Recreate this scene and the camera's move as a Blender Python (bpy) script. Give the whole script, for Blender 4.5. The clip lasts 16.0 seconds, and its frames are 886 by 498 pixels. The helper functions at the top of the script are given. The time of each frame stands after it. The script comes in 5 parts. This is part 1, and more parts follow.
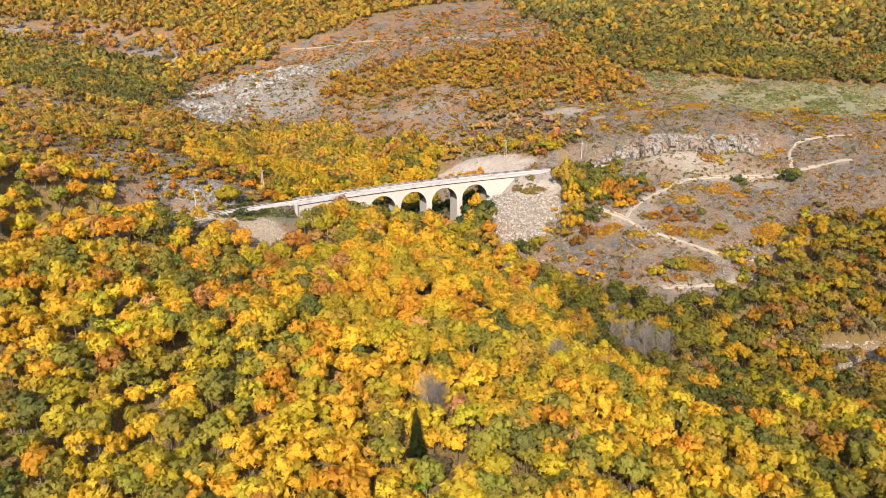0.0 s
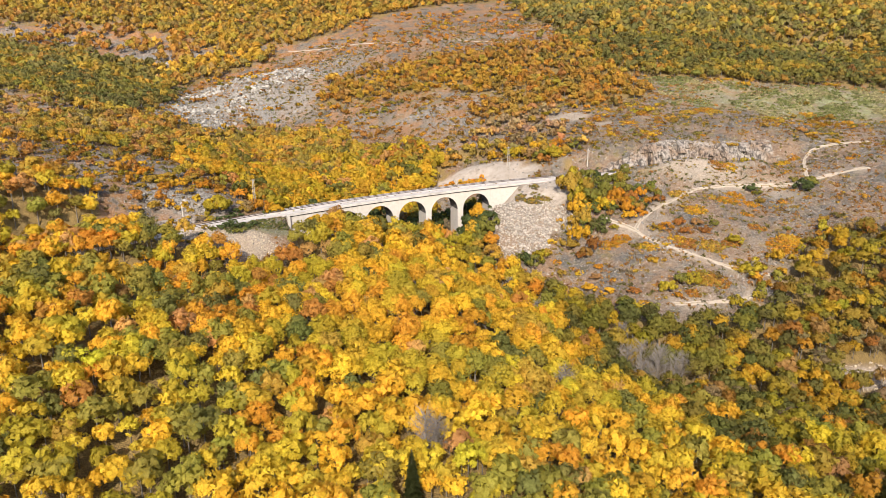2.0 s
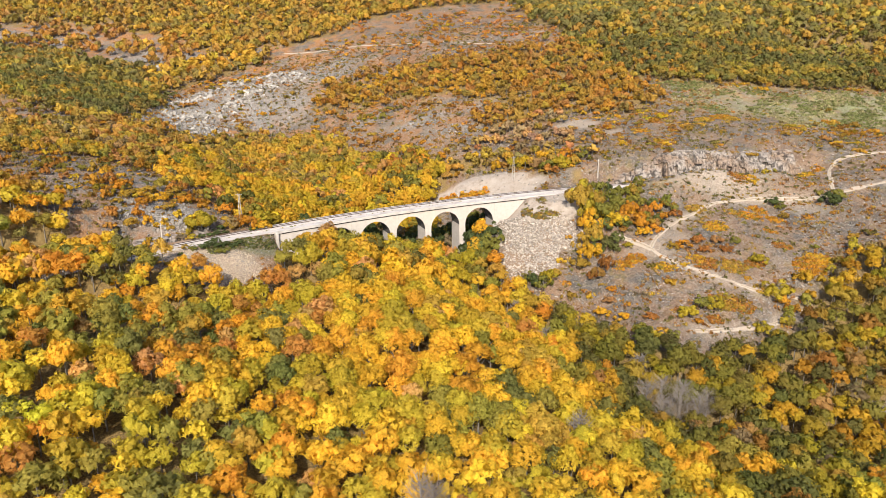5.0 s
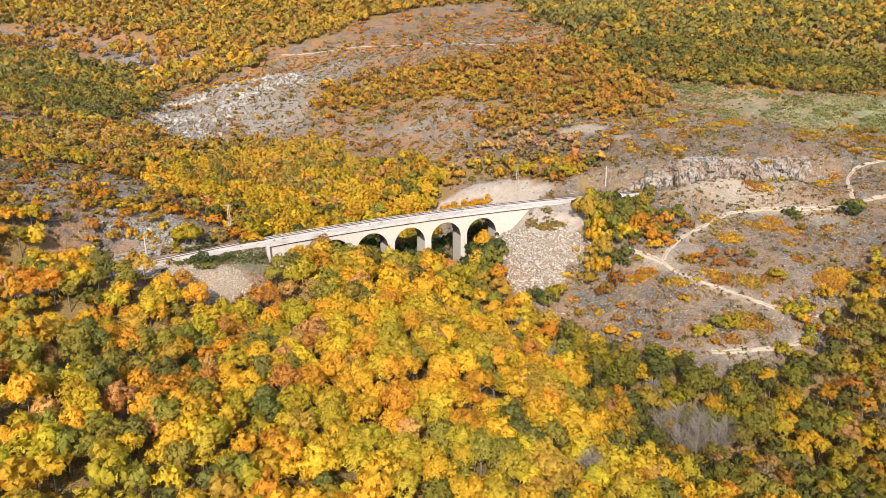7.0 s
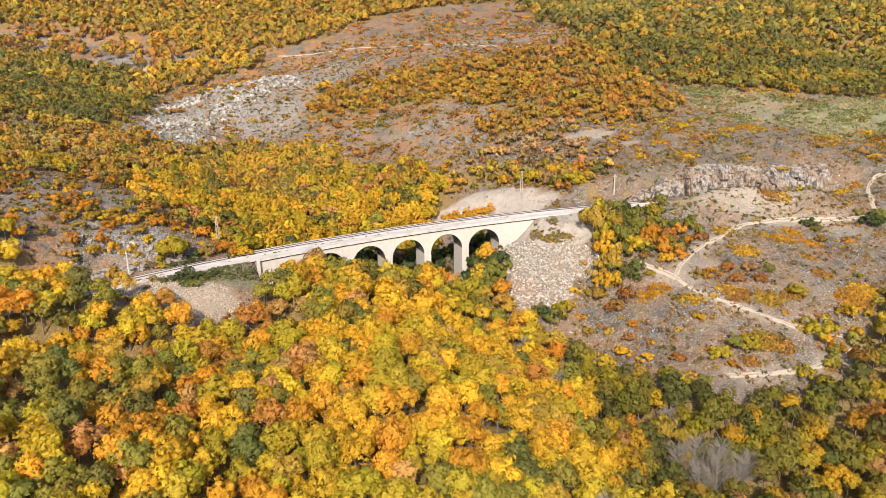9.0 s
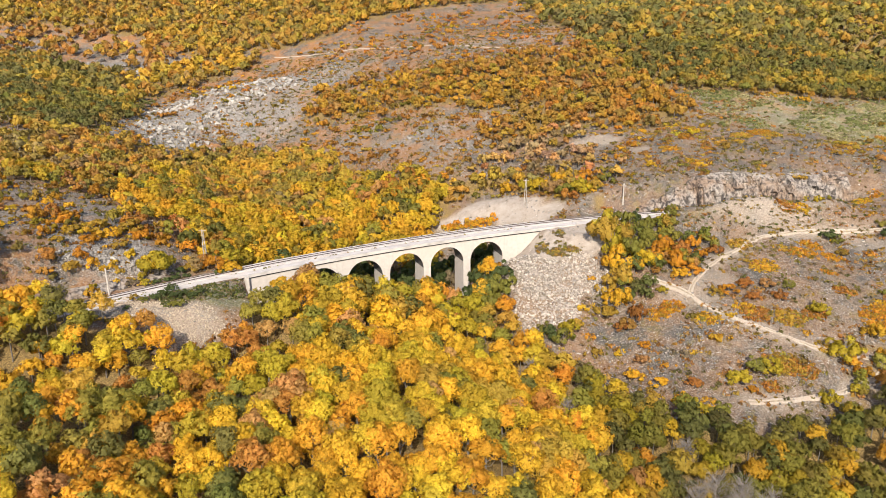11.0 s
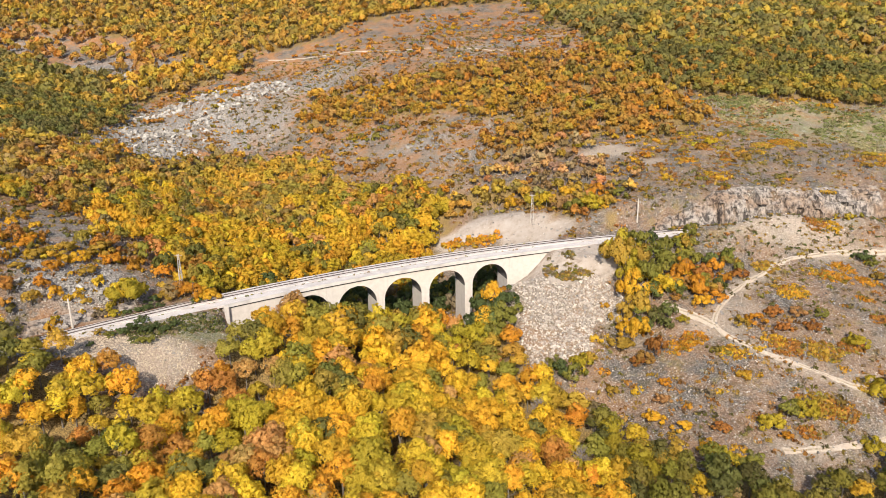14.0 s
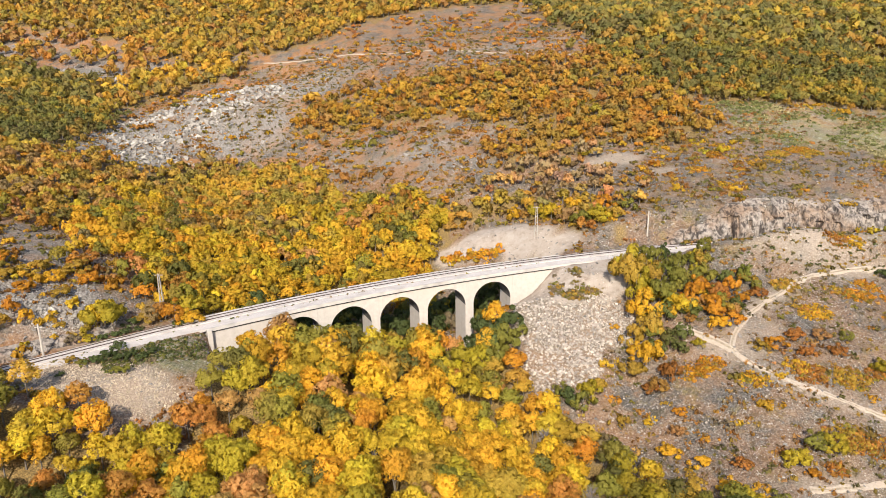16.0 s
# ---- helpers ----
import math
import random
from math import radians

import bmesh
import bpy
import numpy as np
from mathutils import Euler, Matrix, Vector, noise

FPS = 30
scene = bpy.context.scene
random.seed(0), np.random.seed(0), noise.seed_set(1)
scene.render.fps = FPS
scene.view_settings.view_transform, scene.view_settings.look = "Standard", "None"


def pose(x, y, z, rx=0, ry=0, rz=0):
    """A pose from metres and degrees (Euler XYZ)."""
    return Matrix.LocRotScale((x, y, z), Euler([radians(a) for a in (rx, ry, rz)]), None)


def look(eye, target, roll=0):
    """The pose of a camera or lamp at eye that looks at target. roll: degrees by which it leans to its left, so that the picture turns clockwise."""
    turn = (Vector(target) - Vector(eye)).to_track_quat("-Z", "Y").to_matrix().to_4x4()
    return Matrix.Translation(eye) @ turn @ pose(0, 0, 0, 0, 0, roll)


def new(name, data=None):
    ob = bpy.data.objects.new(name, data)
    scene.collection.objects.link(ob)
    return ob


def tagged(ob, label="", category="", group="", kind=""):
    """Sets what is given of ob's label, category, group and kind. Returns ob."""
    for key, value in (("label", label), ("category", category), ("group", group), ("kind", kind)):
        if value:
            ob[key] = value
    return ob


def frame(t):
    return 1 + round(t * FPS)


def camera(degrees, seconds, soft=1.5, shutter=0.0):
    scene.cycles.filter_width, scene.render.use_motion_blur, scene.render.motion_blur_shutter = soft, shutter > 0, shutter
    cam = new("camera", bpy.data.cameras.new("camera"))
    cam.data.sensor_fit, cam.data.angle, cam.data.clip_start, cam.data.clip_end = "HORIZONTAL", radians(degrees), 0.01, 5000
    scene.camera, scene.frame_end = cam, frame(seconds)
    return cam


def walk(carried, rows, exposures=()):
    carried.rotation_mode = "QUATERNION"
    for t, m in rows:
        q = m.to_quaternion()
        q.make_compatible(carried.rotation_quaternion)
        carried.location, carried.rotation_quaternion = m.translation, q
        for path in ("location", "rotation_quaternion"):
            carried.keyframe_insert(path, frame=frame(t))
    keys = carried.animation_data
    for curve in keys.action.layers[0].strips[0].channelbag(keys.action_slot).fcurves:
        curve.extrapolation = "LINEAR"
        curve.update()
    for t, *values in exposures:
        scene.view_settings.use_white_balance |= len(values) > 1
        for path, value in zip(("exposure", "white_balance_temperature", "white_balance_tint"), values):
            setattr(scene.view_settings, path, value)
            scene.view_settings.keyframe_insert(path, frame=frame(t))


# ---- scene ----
cam = camera(60.94, 16.0, soft=0.55)
ROWS = [
    (0, 0.000, 0.000, 80.000, 72.278, 0.674, -0.215),
    (1, 0.174, 6.002, 79.951, 72.344, 0.663, -0.179),
    (2, 0.348, 11.997, 79.944, 72.389, 0.654, -0.134),
    (3, 0.522, 17.985, 79.977, 72.416, 0.647, -0.082),
    (4, 0.696, 23.965, 80.044, 72.428, 0.642, -0.023),
    (5, 0.868, 29.935, 80.142, 72.428, 0.638, 0.041),
    (6, 1.039, 35.894, 80.267, 72.417, 0.636, 0.108),
    (7, 1.209, 41.842, 80.415, 72.399, 0.635, 0.177),
    (8, 1.377, 47.778, 80.581, 72.375, 0.637, 0.247),
    (9, 1.544, 53.700, 80.762, 72.349, 0.640, 0.317),
    (10, 1.708, 59.607, 80.954, 72.323, 0.645, 0.385),
    (11, 1.869, 65.499, 81.152, 72.300, 0.652, 0.449),
    (12, 2.028, 71.374, 81.353, 72.282, 0.660, 0.508),
    (13, 2.184, 77.231, 81.553, 72.271, 0.671, 0.562),
    (14, 2.336, 83.070, 81.747, 72.270, 0.683, 0.607),
    (15, 2.485, 88.890, 81.931, 72.282, 0.697, 0.644),
    (16, 2.630, 94.688, 82.102, 72.310, 0.712, 0.671),
]
walk(cam, [(t, pose(x, y, z, rx, ry, rz)) for t, x, y, z, rx, ry, rz in ROWS])

# ---- light ----
world = bpy.data.worlds.new("sky")
scene.world = world
world.use_nodes = True
SUN_FROM = Vector((-0.05, -0.80, 0.60)).normalized()
wn = world.node_tree.nodes
sky = wn.new("ShaderNodeTexSky")
sky.sky_type, sky.sun_disc = "NISHITA", False
sky.sun_elevation = math.asin(SUN_FROM.z)
sky.sun_rotation = math.atan2(SUN_FROM.x, SUN_FROM.y)
sky.dust_density = 1.5
wn["Background"].inputs["Strength"].default_value = 0.15
world.node_tree.links.new(sky.outputs[0], wn["Background"].inputs["Color"])
sun = new("sun", bpy.data.lights.new("sun", "SUN"))
sun.data.energy, sun.data.angle, sun.data.color = 4.3, radians(0.5), (1.0, 0.925, 0.80)
sun.matrix_world = look(SUN_FROM * 300, (0, 0, 0))
scene.view_settings.exposure = 0.58


# ---- materials ----
def material(name):
    m = bpy.data.materials.new(name)
    m.use_nodes = True
    return m, m.node_tree.nodes, m.node_tree.links, m.node_tree.nodes["Principled BSDF"]


def tex(nodes, links, scale, detail=4.0, rough=0.55, kind="ShaderNodeTexNoise", coord="Object"):
    c = nodes.new("ShaderNodeTexCoord")
    n = nodes.new(kind)
    n.inputs["Scale"].default_value = scale
    if kind == "ShaderNodeTexNoise":
        n.inputs["Detail"].default_value = detail
        n.inputs["Roughness"].default_value = rough
    links.new(c.outputs[coord], n.inputs["Vector"])
    return n


def ramp(nodes, links, source, stops):
    r = nodes.new("ShaderNodeValToRGB")
    while len(r.color_ramp.elements) < len(stops):
        r.color_ramp.elements.new(0.5)
    for e, (at, col) in zip(r.color_ramp.elements, stops):
        e.position, e.color = at, (*col, 1)
    links.new(source, r.inputs[0])
    return r.outputs[0]


def mix(nodes, links, fac, a, b, kind="MIX"):
    m = nodes.new("ShaderNodeMix")
    m.data_type, m.blend_type = "RGBA", kind
    for value, slot in ((fac, 0), (a, 6), (b, 7)):
        if isinstance(value, (int, float)):
            m.inputs[slot].default_value = value
        elif isinstance(value, tuple):
            m.inputs[slot].default_value = (*value, 1)
        else:
            links.new(value, m.inputs[slot])
    return m.outputs[2]


def bump(nodes, links, bsdf, height, strength, distance):
    b = nodes.new("ShaderNodeBump")
    b.inputs["Strength"].default_value, b.inputs["Distance"].default_value = strength, distance
    links.new(height, b.inputs["Height"])
    links.new(b.outputs[0], bsdf.inputs["Normal"])


def plain(name, dark, light, scale, rough=0.85, strength=0.4, distance=0.05, big=None, metal=0.0, pieces=False):
    """A surface of two tones with grain, relief and, with big, broad stains."""
    m, nodes, links, bsdf = material(name)
    n = tex(nodes, links, scale, 6, 0.65)
    col = ramp(nodes, links, n.outputs[0], ((0.3, dark), (0.7, light)))
    if big:
        b = tex(nodes, links, big[0], 3, 0.6)
        f = ramp(nodes, links, b.outputs[0], ((0.45, (0, 0, 0)), (0.72, (1, 1, 1))))
        col = mix(nodes, links, f, col, big[1])
    if pieces:  # each piece a little lighter or darker
        geo = nodes.new("ShaderNodeNewGeometry")
        own = ramp(nodes, links, geo.outputs["Random Per Island"], ((0.0, (0.5, 0.48, 0.46)), (0.6, (0.95, 0.95, 0.95)), (1.0, (1.12, 1.1, 1.06))))
        col = mix(nodes, links, 1.0, col, own, "MULTIPLY")
    links.new(col, bsdf.inputs["Base Color"])
    bsdf.inputs["Roughness"].default_value, bsdf.inputs["Metallic"].default_value = rough, metal
    bump(nodes, links, bsdf, n.outputs[0], strength, distance)
    return m


def leaf_material(name, per_object, close=True):
    m, nodes, links, bsdf = material(name)
    if per_object:
        tint = nodes.new("ShaderNodeObjectInfo").outputs["Color"]
    else:
        a = nodes.new("ShaderNodeAttribute")
        a.attribute_name = "tint"
        tint = a.outputs["Color"]
    geo = nodes.new("ShaderNodeNewGeometry")
    hsv = nodes.new("ShaderNodeHueSaturation")
    spread = nodes.new("ShaderNodeMapRange")
    spread.inputs["To Min"].default_value, spread.inputs["To Max"].default_value = (0.88, 1.12) if close else (0.93, 1.07)
    hue = nodes.new("ShaderNodeMapRange")
    hue.inputs["To Min"].default_value, hue.inputs["To Max"].default_value = 0.487, 0.512
    n = tex(nodes, links, 0.45, 2)
    links.new(geo.outputs["Random Per Island"], spread.inputs[0])
    links.new(n.outputs[0], hue.inputs[0])
    grain = tex(nodes, links, 3.0, 4, 0.72)
    gr = nodes.new("ShaderNodeMapRange")
    gr.inputs["From Min"].default_value, gr.inputs["From Max"].default_value = 0.3, 0.7
    gr.inputs["To Min"].default_value, gr.inputs["To Max"].default_value = (0.72, 1.32) if close else (0.85, 1.18)
    links.new(grain.outputs[0], gr.inputs[0])
    val = nodes.new("ShaderNodeMath")
    val.operation = "MULTIPLY"
    links.new(spread.outputs[0], val.inputs[0])
    links.new(gr.outputs[0], val.inputs[1])
    links.new(val.outputs[0], hsv.inputs["Value"])
    links.new(hue.outputs[0], hsv.inputs["Hue"])
    links.new(tint, hsv.inputs["Color"])
    links.new(hsv.outputs[0], bsdf.inputs["Base Color"])
    bsdf.inputs["Roughness"].default_value = 0.7
    bsdf.inputs["Specular IOR Level"].default_value = 0.2
    tr = nodes.new("ShaderNodeBsdfTranslucent")
    links.new(hsv.outputs[0], tr.inputs[0])
    ms = nodes.new("ShaderNodeMixShader")
    ms.inputs[0].default_value = 0.38
    links.new(bsdf.outputs[0], ms.inputs[1])
    links.new(tr.outputs[0], ms.inputs[2])
    # ragged sprays: gaps between the leaves
    gap = tex(nodes, links, 8.0, 2.0, 0.6)
    cut = nodes.new("ShaderNodeMath")
    cut.operation = "GREATER_THAN"
    cut.inputs[1].default_value = 0.55 if close else 0.62
    links.new(gap.outputs[0], cut.inputs[0])
    clear = nodes.new("ShaderNodeBsdfTransparent")
    out = nodes.new("ShaderNodeMixShader")
    links.new(cut.outputs[0], out.inputs[0])
    links.new(ms.outputs[0], out.inputs[1])
    links.new(clear.outputs[0], out.inputs[2])
    links.new(out.outputs[0], nodes["Material Output"].inputs[0])
    return m


LEAF_ONE = leaf_material("autumn_leaves", True)
LEAF_MANY = leaf_material("autumn_leaves_of_wood", False)
LEAF_FAR = leaf_material("autumn_leaves_of_far_wood", False, False)
BARK = plain("grey_bark", (0.10, 0.08, 0.06), (0.22, 0.19, 0.16), 3.0)
SLAB = plain("deck_concrete", (0.44, 0.395, 0.355), (0.56, 0.51, 0.46), 1.4, 0.9, 0.3, 0.03, (0.35, (0.32, 0.29, 0.265)))
# near-black colour that stands in for the shadow under the deck's overhang
SHADE_LINE = plain("overhang_shade", (0.02, 0.018, 0.016), (0.06, 0.05, 0.042), 2.0)
SOFFIT = plain("dark_soffit", (0.035, 0.033, 0.033), (0.12, 0.105, 0.095), 0.8, 0.9, 0.3, 0.03)
BALLAST = plain("pale_ballast", (0.40, 0.35, 0.32), (0.62, 0.555, 0.51), 4.0, 0.95, 0.8, 0.08, (0.3, (0.40, 0.34, 0.30)))
STEEL = plain("rusty_rail_steel", (0.05, 0.035, 0.03), (0.12, 0.085, 0.07), 4.0, 0.6, 0.2, 0.01, None, 0.5)
SLEEPER = plain("old_sleeper_wood", (0.36, 0.31, 0.275), (0.54, 0.48, 0.43), 3.0)
POLE = plain("weathered_pole", (0.33, 0.28, 0.23), (0.52, 0.46, 0.40), 2.5)
STONE = plain("pale_broken_stone", (0.24, 0.20, 0.165), (0.61, 0.53, 0.45), 0.9, 0.95, 0.6, 0.08, pieces=True)
GREYSTONE = plain("grey_rock", (0.13, 0.118, 0.105), (0.38, 0.35, 0.32), 1.1, 0.95, 0.8, 0.15, (0.2, (0.16, 0.14, 0.13)), pieces=True)
LEDGE = plain("white_weathered_rock", (0.22, 0.195, 0.17), (0.55, 0.51, 0.45), 0.9, 0.95, 1.0, 0.25, (0.35, (0.20, 0.17, 0.15)), pieces=True)
VERGE = plain("dry_grass_between_ruts", (0.16, 0.12, 0.08), (0.40, 0.32, 0.22), 2.5, 0.95, 0.6, 0.08)
SAND = plain("dry_track_soil", (0.27, 0.215, 0.16), (0.47, 0.395, 0.315), 2.2, 0.95, 0.4, 0.06, (0.3, (0.40, 0.31, 0.23)))


def streaked(m_name, dark, light, stain):
    """Concrete with soft blotches and rain streaks that run down the wall."""
    m, nodes, links, bsdf = material(m_name)
    n = tex(nodes, links, 1.1, 6, 0.65)
    col = ramp(nodes, links, n.outputs[0], ((0.3, dark), (0.7, light)))
    c = nodes.new("ShaderNodeTexCoord")
    st = nodes.new("ShaderNodeMapping")
    st.inputs["Scale"].default_value = (1, 1, 0.1)
    links.new(c.outputs["Object"], st.inputs["Vector"])
    r = nodes.new("ShaderNodeTexNoise")
    r.inputs["Scale"].default_value, r.inputs["Detail"].default_value = 1.3, 5
    links.new(st.outputs[0], r.inputs["Vector"])
    f = ramp(nodes, links, r.outputs[0], ((0.56, (0, 0, 0)), (0.75, (0.7, 0.7, 0.7))))
    col = mix(nodes, links, f, col, stain)
    b = tex(nodes, links, 0.2, 3)
    g = ramp(nodes, links, b.outputs[0], ((0.5, (0, 0, 0)), (0.72, (0.6, 0.6, 0.6))))
    col = mix(nodes, links, g, col, (0.50, 0.43, 0.36))
    links.new(col, bsdf.inputs["Base Color"])
    bsdf.inputs["Roughness"].default_value = 0.9
    bump(nodes, links, bsdf, n.outputs[0], 0.3, 0.03)
    return m


CONCRETE = streaked("cream_concrete", (0.44, 0.385, 0.335), (0.53, 0.475, 0.42), (0.40, 0.34, 0.29))


def ground_material():
    m, nodes, links, bsdf = material("hillside_ground")
    a = nodes.new("ShaderNodeAttribute")
    a.attribute_name = "cover"
    sep = nodes.new("ShaderNodeSeparateColor")
    links.new(a.outputs["Color"], sep.inputs[0])
    b = nodes.new("ShaderNodeAttribute")
    b.attribute_name = "rock"
    fine = tex(nodes, links, 2.6, 8, 0.75)
    mid = tex(nodes, links, 0.13, 9, 0.78)
    grit = tex(nodes, links, 4.2, 4, 0.65)
    slabs = tex(nodes, links, 1.5, 6, 0.7)
    patch = tex(nodes, links, 0.085, 9, 0.76)
    broad = tex(nodes, links, 0.035, 9, 0.72)
    tuft = tex(nodes, links, 0.42, 8, 0.75)
    # grey stony soil, browner dry grass over it in patches, dark low growth
    col = ramp(nodes, links, fine.outputs[0], ((0.36, (0.03, 0.026, 0.022)), (0.5, (0.09, 0.08, 0.07)), (0.62, (0.205, 0.187, 0.168))))
    warm = ramp(nodes, links, fine.outputs[0], ((0.36, (0.075, 0.05, 0.035)), (0.5, (0.16, 0.117, 0.086)), (0.62, (0.30, 0.24, 0.185))))
    dry = ramp(nodes, links, mid.outputs[0], ((0.45, (0, 0, 0)), (0.55, (1, 1, 1))))
    col = mix(nodes, links, dry, col, warm)
    tan = ramp(nodes, links, fine.outputs[0], ((0.38, (0.12, 0.088, 0.064)), (0.62, (0.37, 0.29, 0.22))))
    wide = ramp(nodes, links, broad.outputs[0], ((0.47, (0, 0, 0)), (0.58, (0.8, 0.8, 0.8))))
    widef = nodes.new("ShaderNodeMath")
    widef.operation = "MULTIPLY"
    links.new(wide, widef.inputs[0])
    links.new(sep.outputs[2], widef.inputs[1])
    col = mix(nodes, links, widef.outputs[0], col, tan)
    shade = ramp(nodes, links, tuft.outputs[0], ((0.38, (0.85, 0.85, 0.85)), (0.47, (0, 0, 0))))
    col = mix(nodes, links, shade, col, (0.07, 0.058, 0.035))
    heath = tex(nodes, links, 0.19, 9, 0.78)
    olive = ramp(nodes, links, heath.outputs[0], ((0.54, (0, 0, 0)), (0.62, (0.75, 0.75, 0.75))))
    ocol = ramp(nodes, links, fine.outputs[0], ((0.36, (0.06, 0.05, 0.02)), (0.62, (0.24, 0.19, 0.085))))
    col = mix(nodes, links, olive, col, ocol)
    # low rusty scrub
    rust = ramp(nodes, links, patch.outputs[0], ((0.465, (0, 0, 0)), (0.55, (1, 1, 1))))
    rustf = nodes.new("ShaderNodeMath")
    rustf.operation = "MULTIPLY"
    links.new(rust, rustf.inputs[0])
    links.new(sep.outputs[2], rustf.inputs[1])
    rcol = ramp(nodes, links, fine.outputs[0], ((0.35, (0.16, 0.07, 0.032)), (0.5, (0.29, 0.14, 0.06)), (0.65, (0.42, 0.225, 0.085))))
    col = mix(nodes, links, rustf.outputs[0], col, rcol)
    gcol = ramp(nodes, links, fine.outputs[0], ((0.38, (0.16, 0.16, 0.055)), (0.62, (0.40, 0.41, 0.19))))
    gpatch = ramp(nodes, links, mid.outputs[0], ((0.40, (1, 1, 1)), (0.60, (0.1, 0.1, 0.1))))
    gf = nodes.new("ShaderNodeMath")
    gf.operation = "MULTIPLY"
    links.new(sep.outputs[1], gf.inputs[0])
    links.new(gpatch, gf.inputs[1])
    col = mix(nodes, links, gf.outputs[0], col, gcol)
    pcol = ramp(nodes, links, fine.outputs[0], ((0.34, (0.22, 0.175, 0.132)), (0.5, (0.35, 0.285, 0.222)), (0.66, (0.48, 0.40, 0.325))))
    col = mix(nodes, links, sep.outputs[0], col, pcol)
    fresh = ramp(nodes, links, sep.outputs[0], ((0.7, (0, 0, 0)), (0.92, (1, 1, 1))))
    fcol = ramp(nodes, links, tuft.outputs[0], ((0.34, (0.235, 0.18, 0.135)), (0.46, (0.335, 0.275, 0.225)), (0.66, (0.41, 0.35, 0.295))))
    col = mix(nodes, links, fresh, col, fcol)
    wcol = ramp(nodes, links, fine.outputs[0], ((0.38, (0.055, 0.048, 0.042)), (0.5, (0.21, 0.19, 0.168)), (0.62, (0.46, 0.42, 0.375))))
    col = mix(nodes, links, b.outputs["Fac"], col, wcol)
    # loose stones of two sizes
    for source, lo, tone in ((grit, 0.615, (0.36, 0.33, 0.30)), (slabs, 0.61, (0.46, 0.425, 0.385))):
        f = ramp(nodes, links, source.outputs[0], ((lo, (0, 0, 0)), (lo + 0.03, (0.9, 0.9, 0.9))))
        off = nodes.new("ShaderNodeMath")
        off.operation = "SUBTRACT"
        off.use_clamp = True
        links.new(f, off.inputs[0])
        links.new(sep.outputs[0], off.inputs[1])
        col = mix(nodes, links, off.outputs[0], col, tone)
    w = nodes.new("ShaderNodeAttribute")
    w.attribute_name = "litter"
    lcol = ramp(nodes, links, grit.outputs[0], ((0.36, (0.08, 0.055, 0.025)), (0.5, (0.20, 0.135, 0.055)), (0.64, (0.38, 0.25, 0.09))))
    col = mix(nodes, links, w.outputs["Fac"], col, lcol)
    links.new(col, bsdf.inputs["Base Color"])
    bsdf.inputs["Roughness"].default_value = 0.95
    bsdf.inputs["Specular IOR Level"].default_value = 0.1
    bump(nodes, links, bsdf, grit.outputs[0], 0.9, 0.22)
    return m


GROUND = ground_material()


# ---- mesh helpers ----
def part(name, bm, mat, parent, label=""):
    me = bpy.data.meshes.new(name)
    top = parent.parent or parent
    bm.transform(Matrix.Translation(-top.location))
    bm.to_mesh(me)
    bm.free()
    me.materials.append(mat)
    ob = new(name, me)
    ob.parent = parent
    return tagged(ob, label)


def thing(name, place, label, category, group="", kind=""):
    ob = new(name)
    ob.location = place
    ob.empty_display_size = 0.2
    return tagged(ob, label, category, group, kind)


def soup(name, verts, faces, mats, index=None, colours=None, smooth=False, normals=None):
    """A mesh of triangles or quads from arrays, with a tint for each vertex."""
    me = bpy.data.meshes.new(name)
    k = faces.shape[1]
    me.vertices.add(len(verts))
    me.vertices.foreach_set("co", np.ascontiguousarray(verts, dtype=np.float32).ravel())
    me.loops.add(faces.size)
    me.loops.foreach_set("vertex_index", np.ascontiguousarray(faces, dtype=np.int32).ravel())
    me.polygons.add(len(faces))
    me.polygons.foreach_set("loop_start", np.arange(0, faces.size, k, dtype=np.int32))
    if index is not None:
        me.polygons.foreach_set("material_index", np.ascontiguousarray(index, dtype=np.int32))
    me.polygons.foreach_set("use_smooth", np.full(len(faces), smooth, dtype=bool))
    for m in mats:
        me.materials.append(m)
    if normals is not None:
        at = me.attributes.new("custom_normal", "FLOAT_VECTOR", "POINT")
        at.data.foreach_set("vector", np.ascontiguousarray(normals, dtype=np.float32).ravel())
    me.update(calc_edges=True)
    if colours is not None:
        at = me.attributes.new("tint", "FLOAT_COLOR", "POINT")
        at.data.foreach_set("color", np.c_[colours, np.ones(len(colours))].astype(np.float32).ravel())
    return me


def hashed(ix, iy, seed):
    v = np.sin(ix * 127.1 + iy * 311.7 + seed * 74.7) * 43758.5453
    return v - np.floor(v)


def vnoise(x, y, size, seed=0, octaves=3):
    """Smooth value noise between 0 and 1 with features about size metres wide."""
    total, weight, amp = 0.0, 0.0, 1.0
    for o in range(octaves):
        u, v = x / size, y / size
        i, j = np.floor(u), np.floor(v)
        f, g = u - i, v - j
        f, g = f * f * (3 - 2 * f), g * g * (3 - 2 * g)
        s = seed + 17 * o
        n = (hashed(i, j, s) * (1 - f) + hashed(i + 1, j, s) * f) * (1 - g) + (hashed(i, j + 1, s) * (1 - f) + hashed(i + 1, j + 1, s) * f) * g
        total, weight, amp, size = total + amp * n, weight + amp, amp * 0.5, size * 0.5
    return total / weight


def step(a, b, v):
    t = np.clip((v - a) / (b - a), 0, 1)
    return t * t * (3 - 2 * t)


# ---- the line of the railway ----
CX, CY, CZ = 1.18, 259.74, 14.88
PSI, GRADE, BEND = radians(22.21), 0.01432, 0.00326
E1 = np.array((math.cos(PSI), math.sin(PSI)))
E2 = np.array((-math.sin(PSI), math.cos(PSI)))


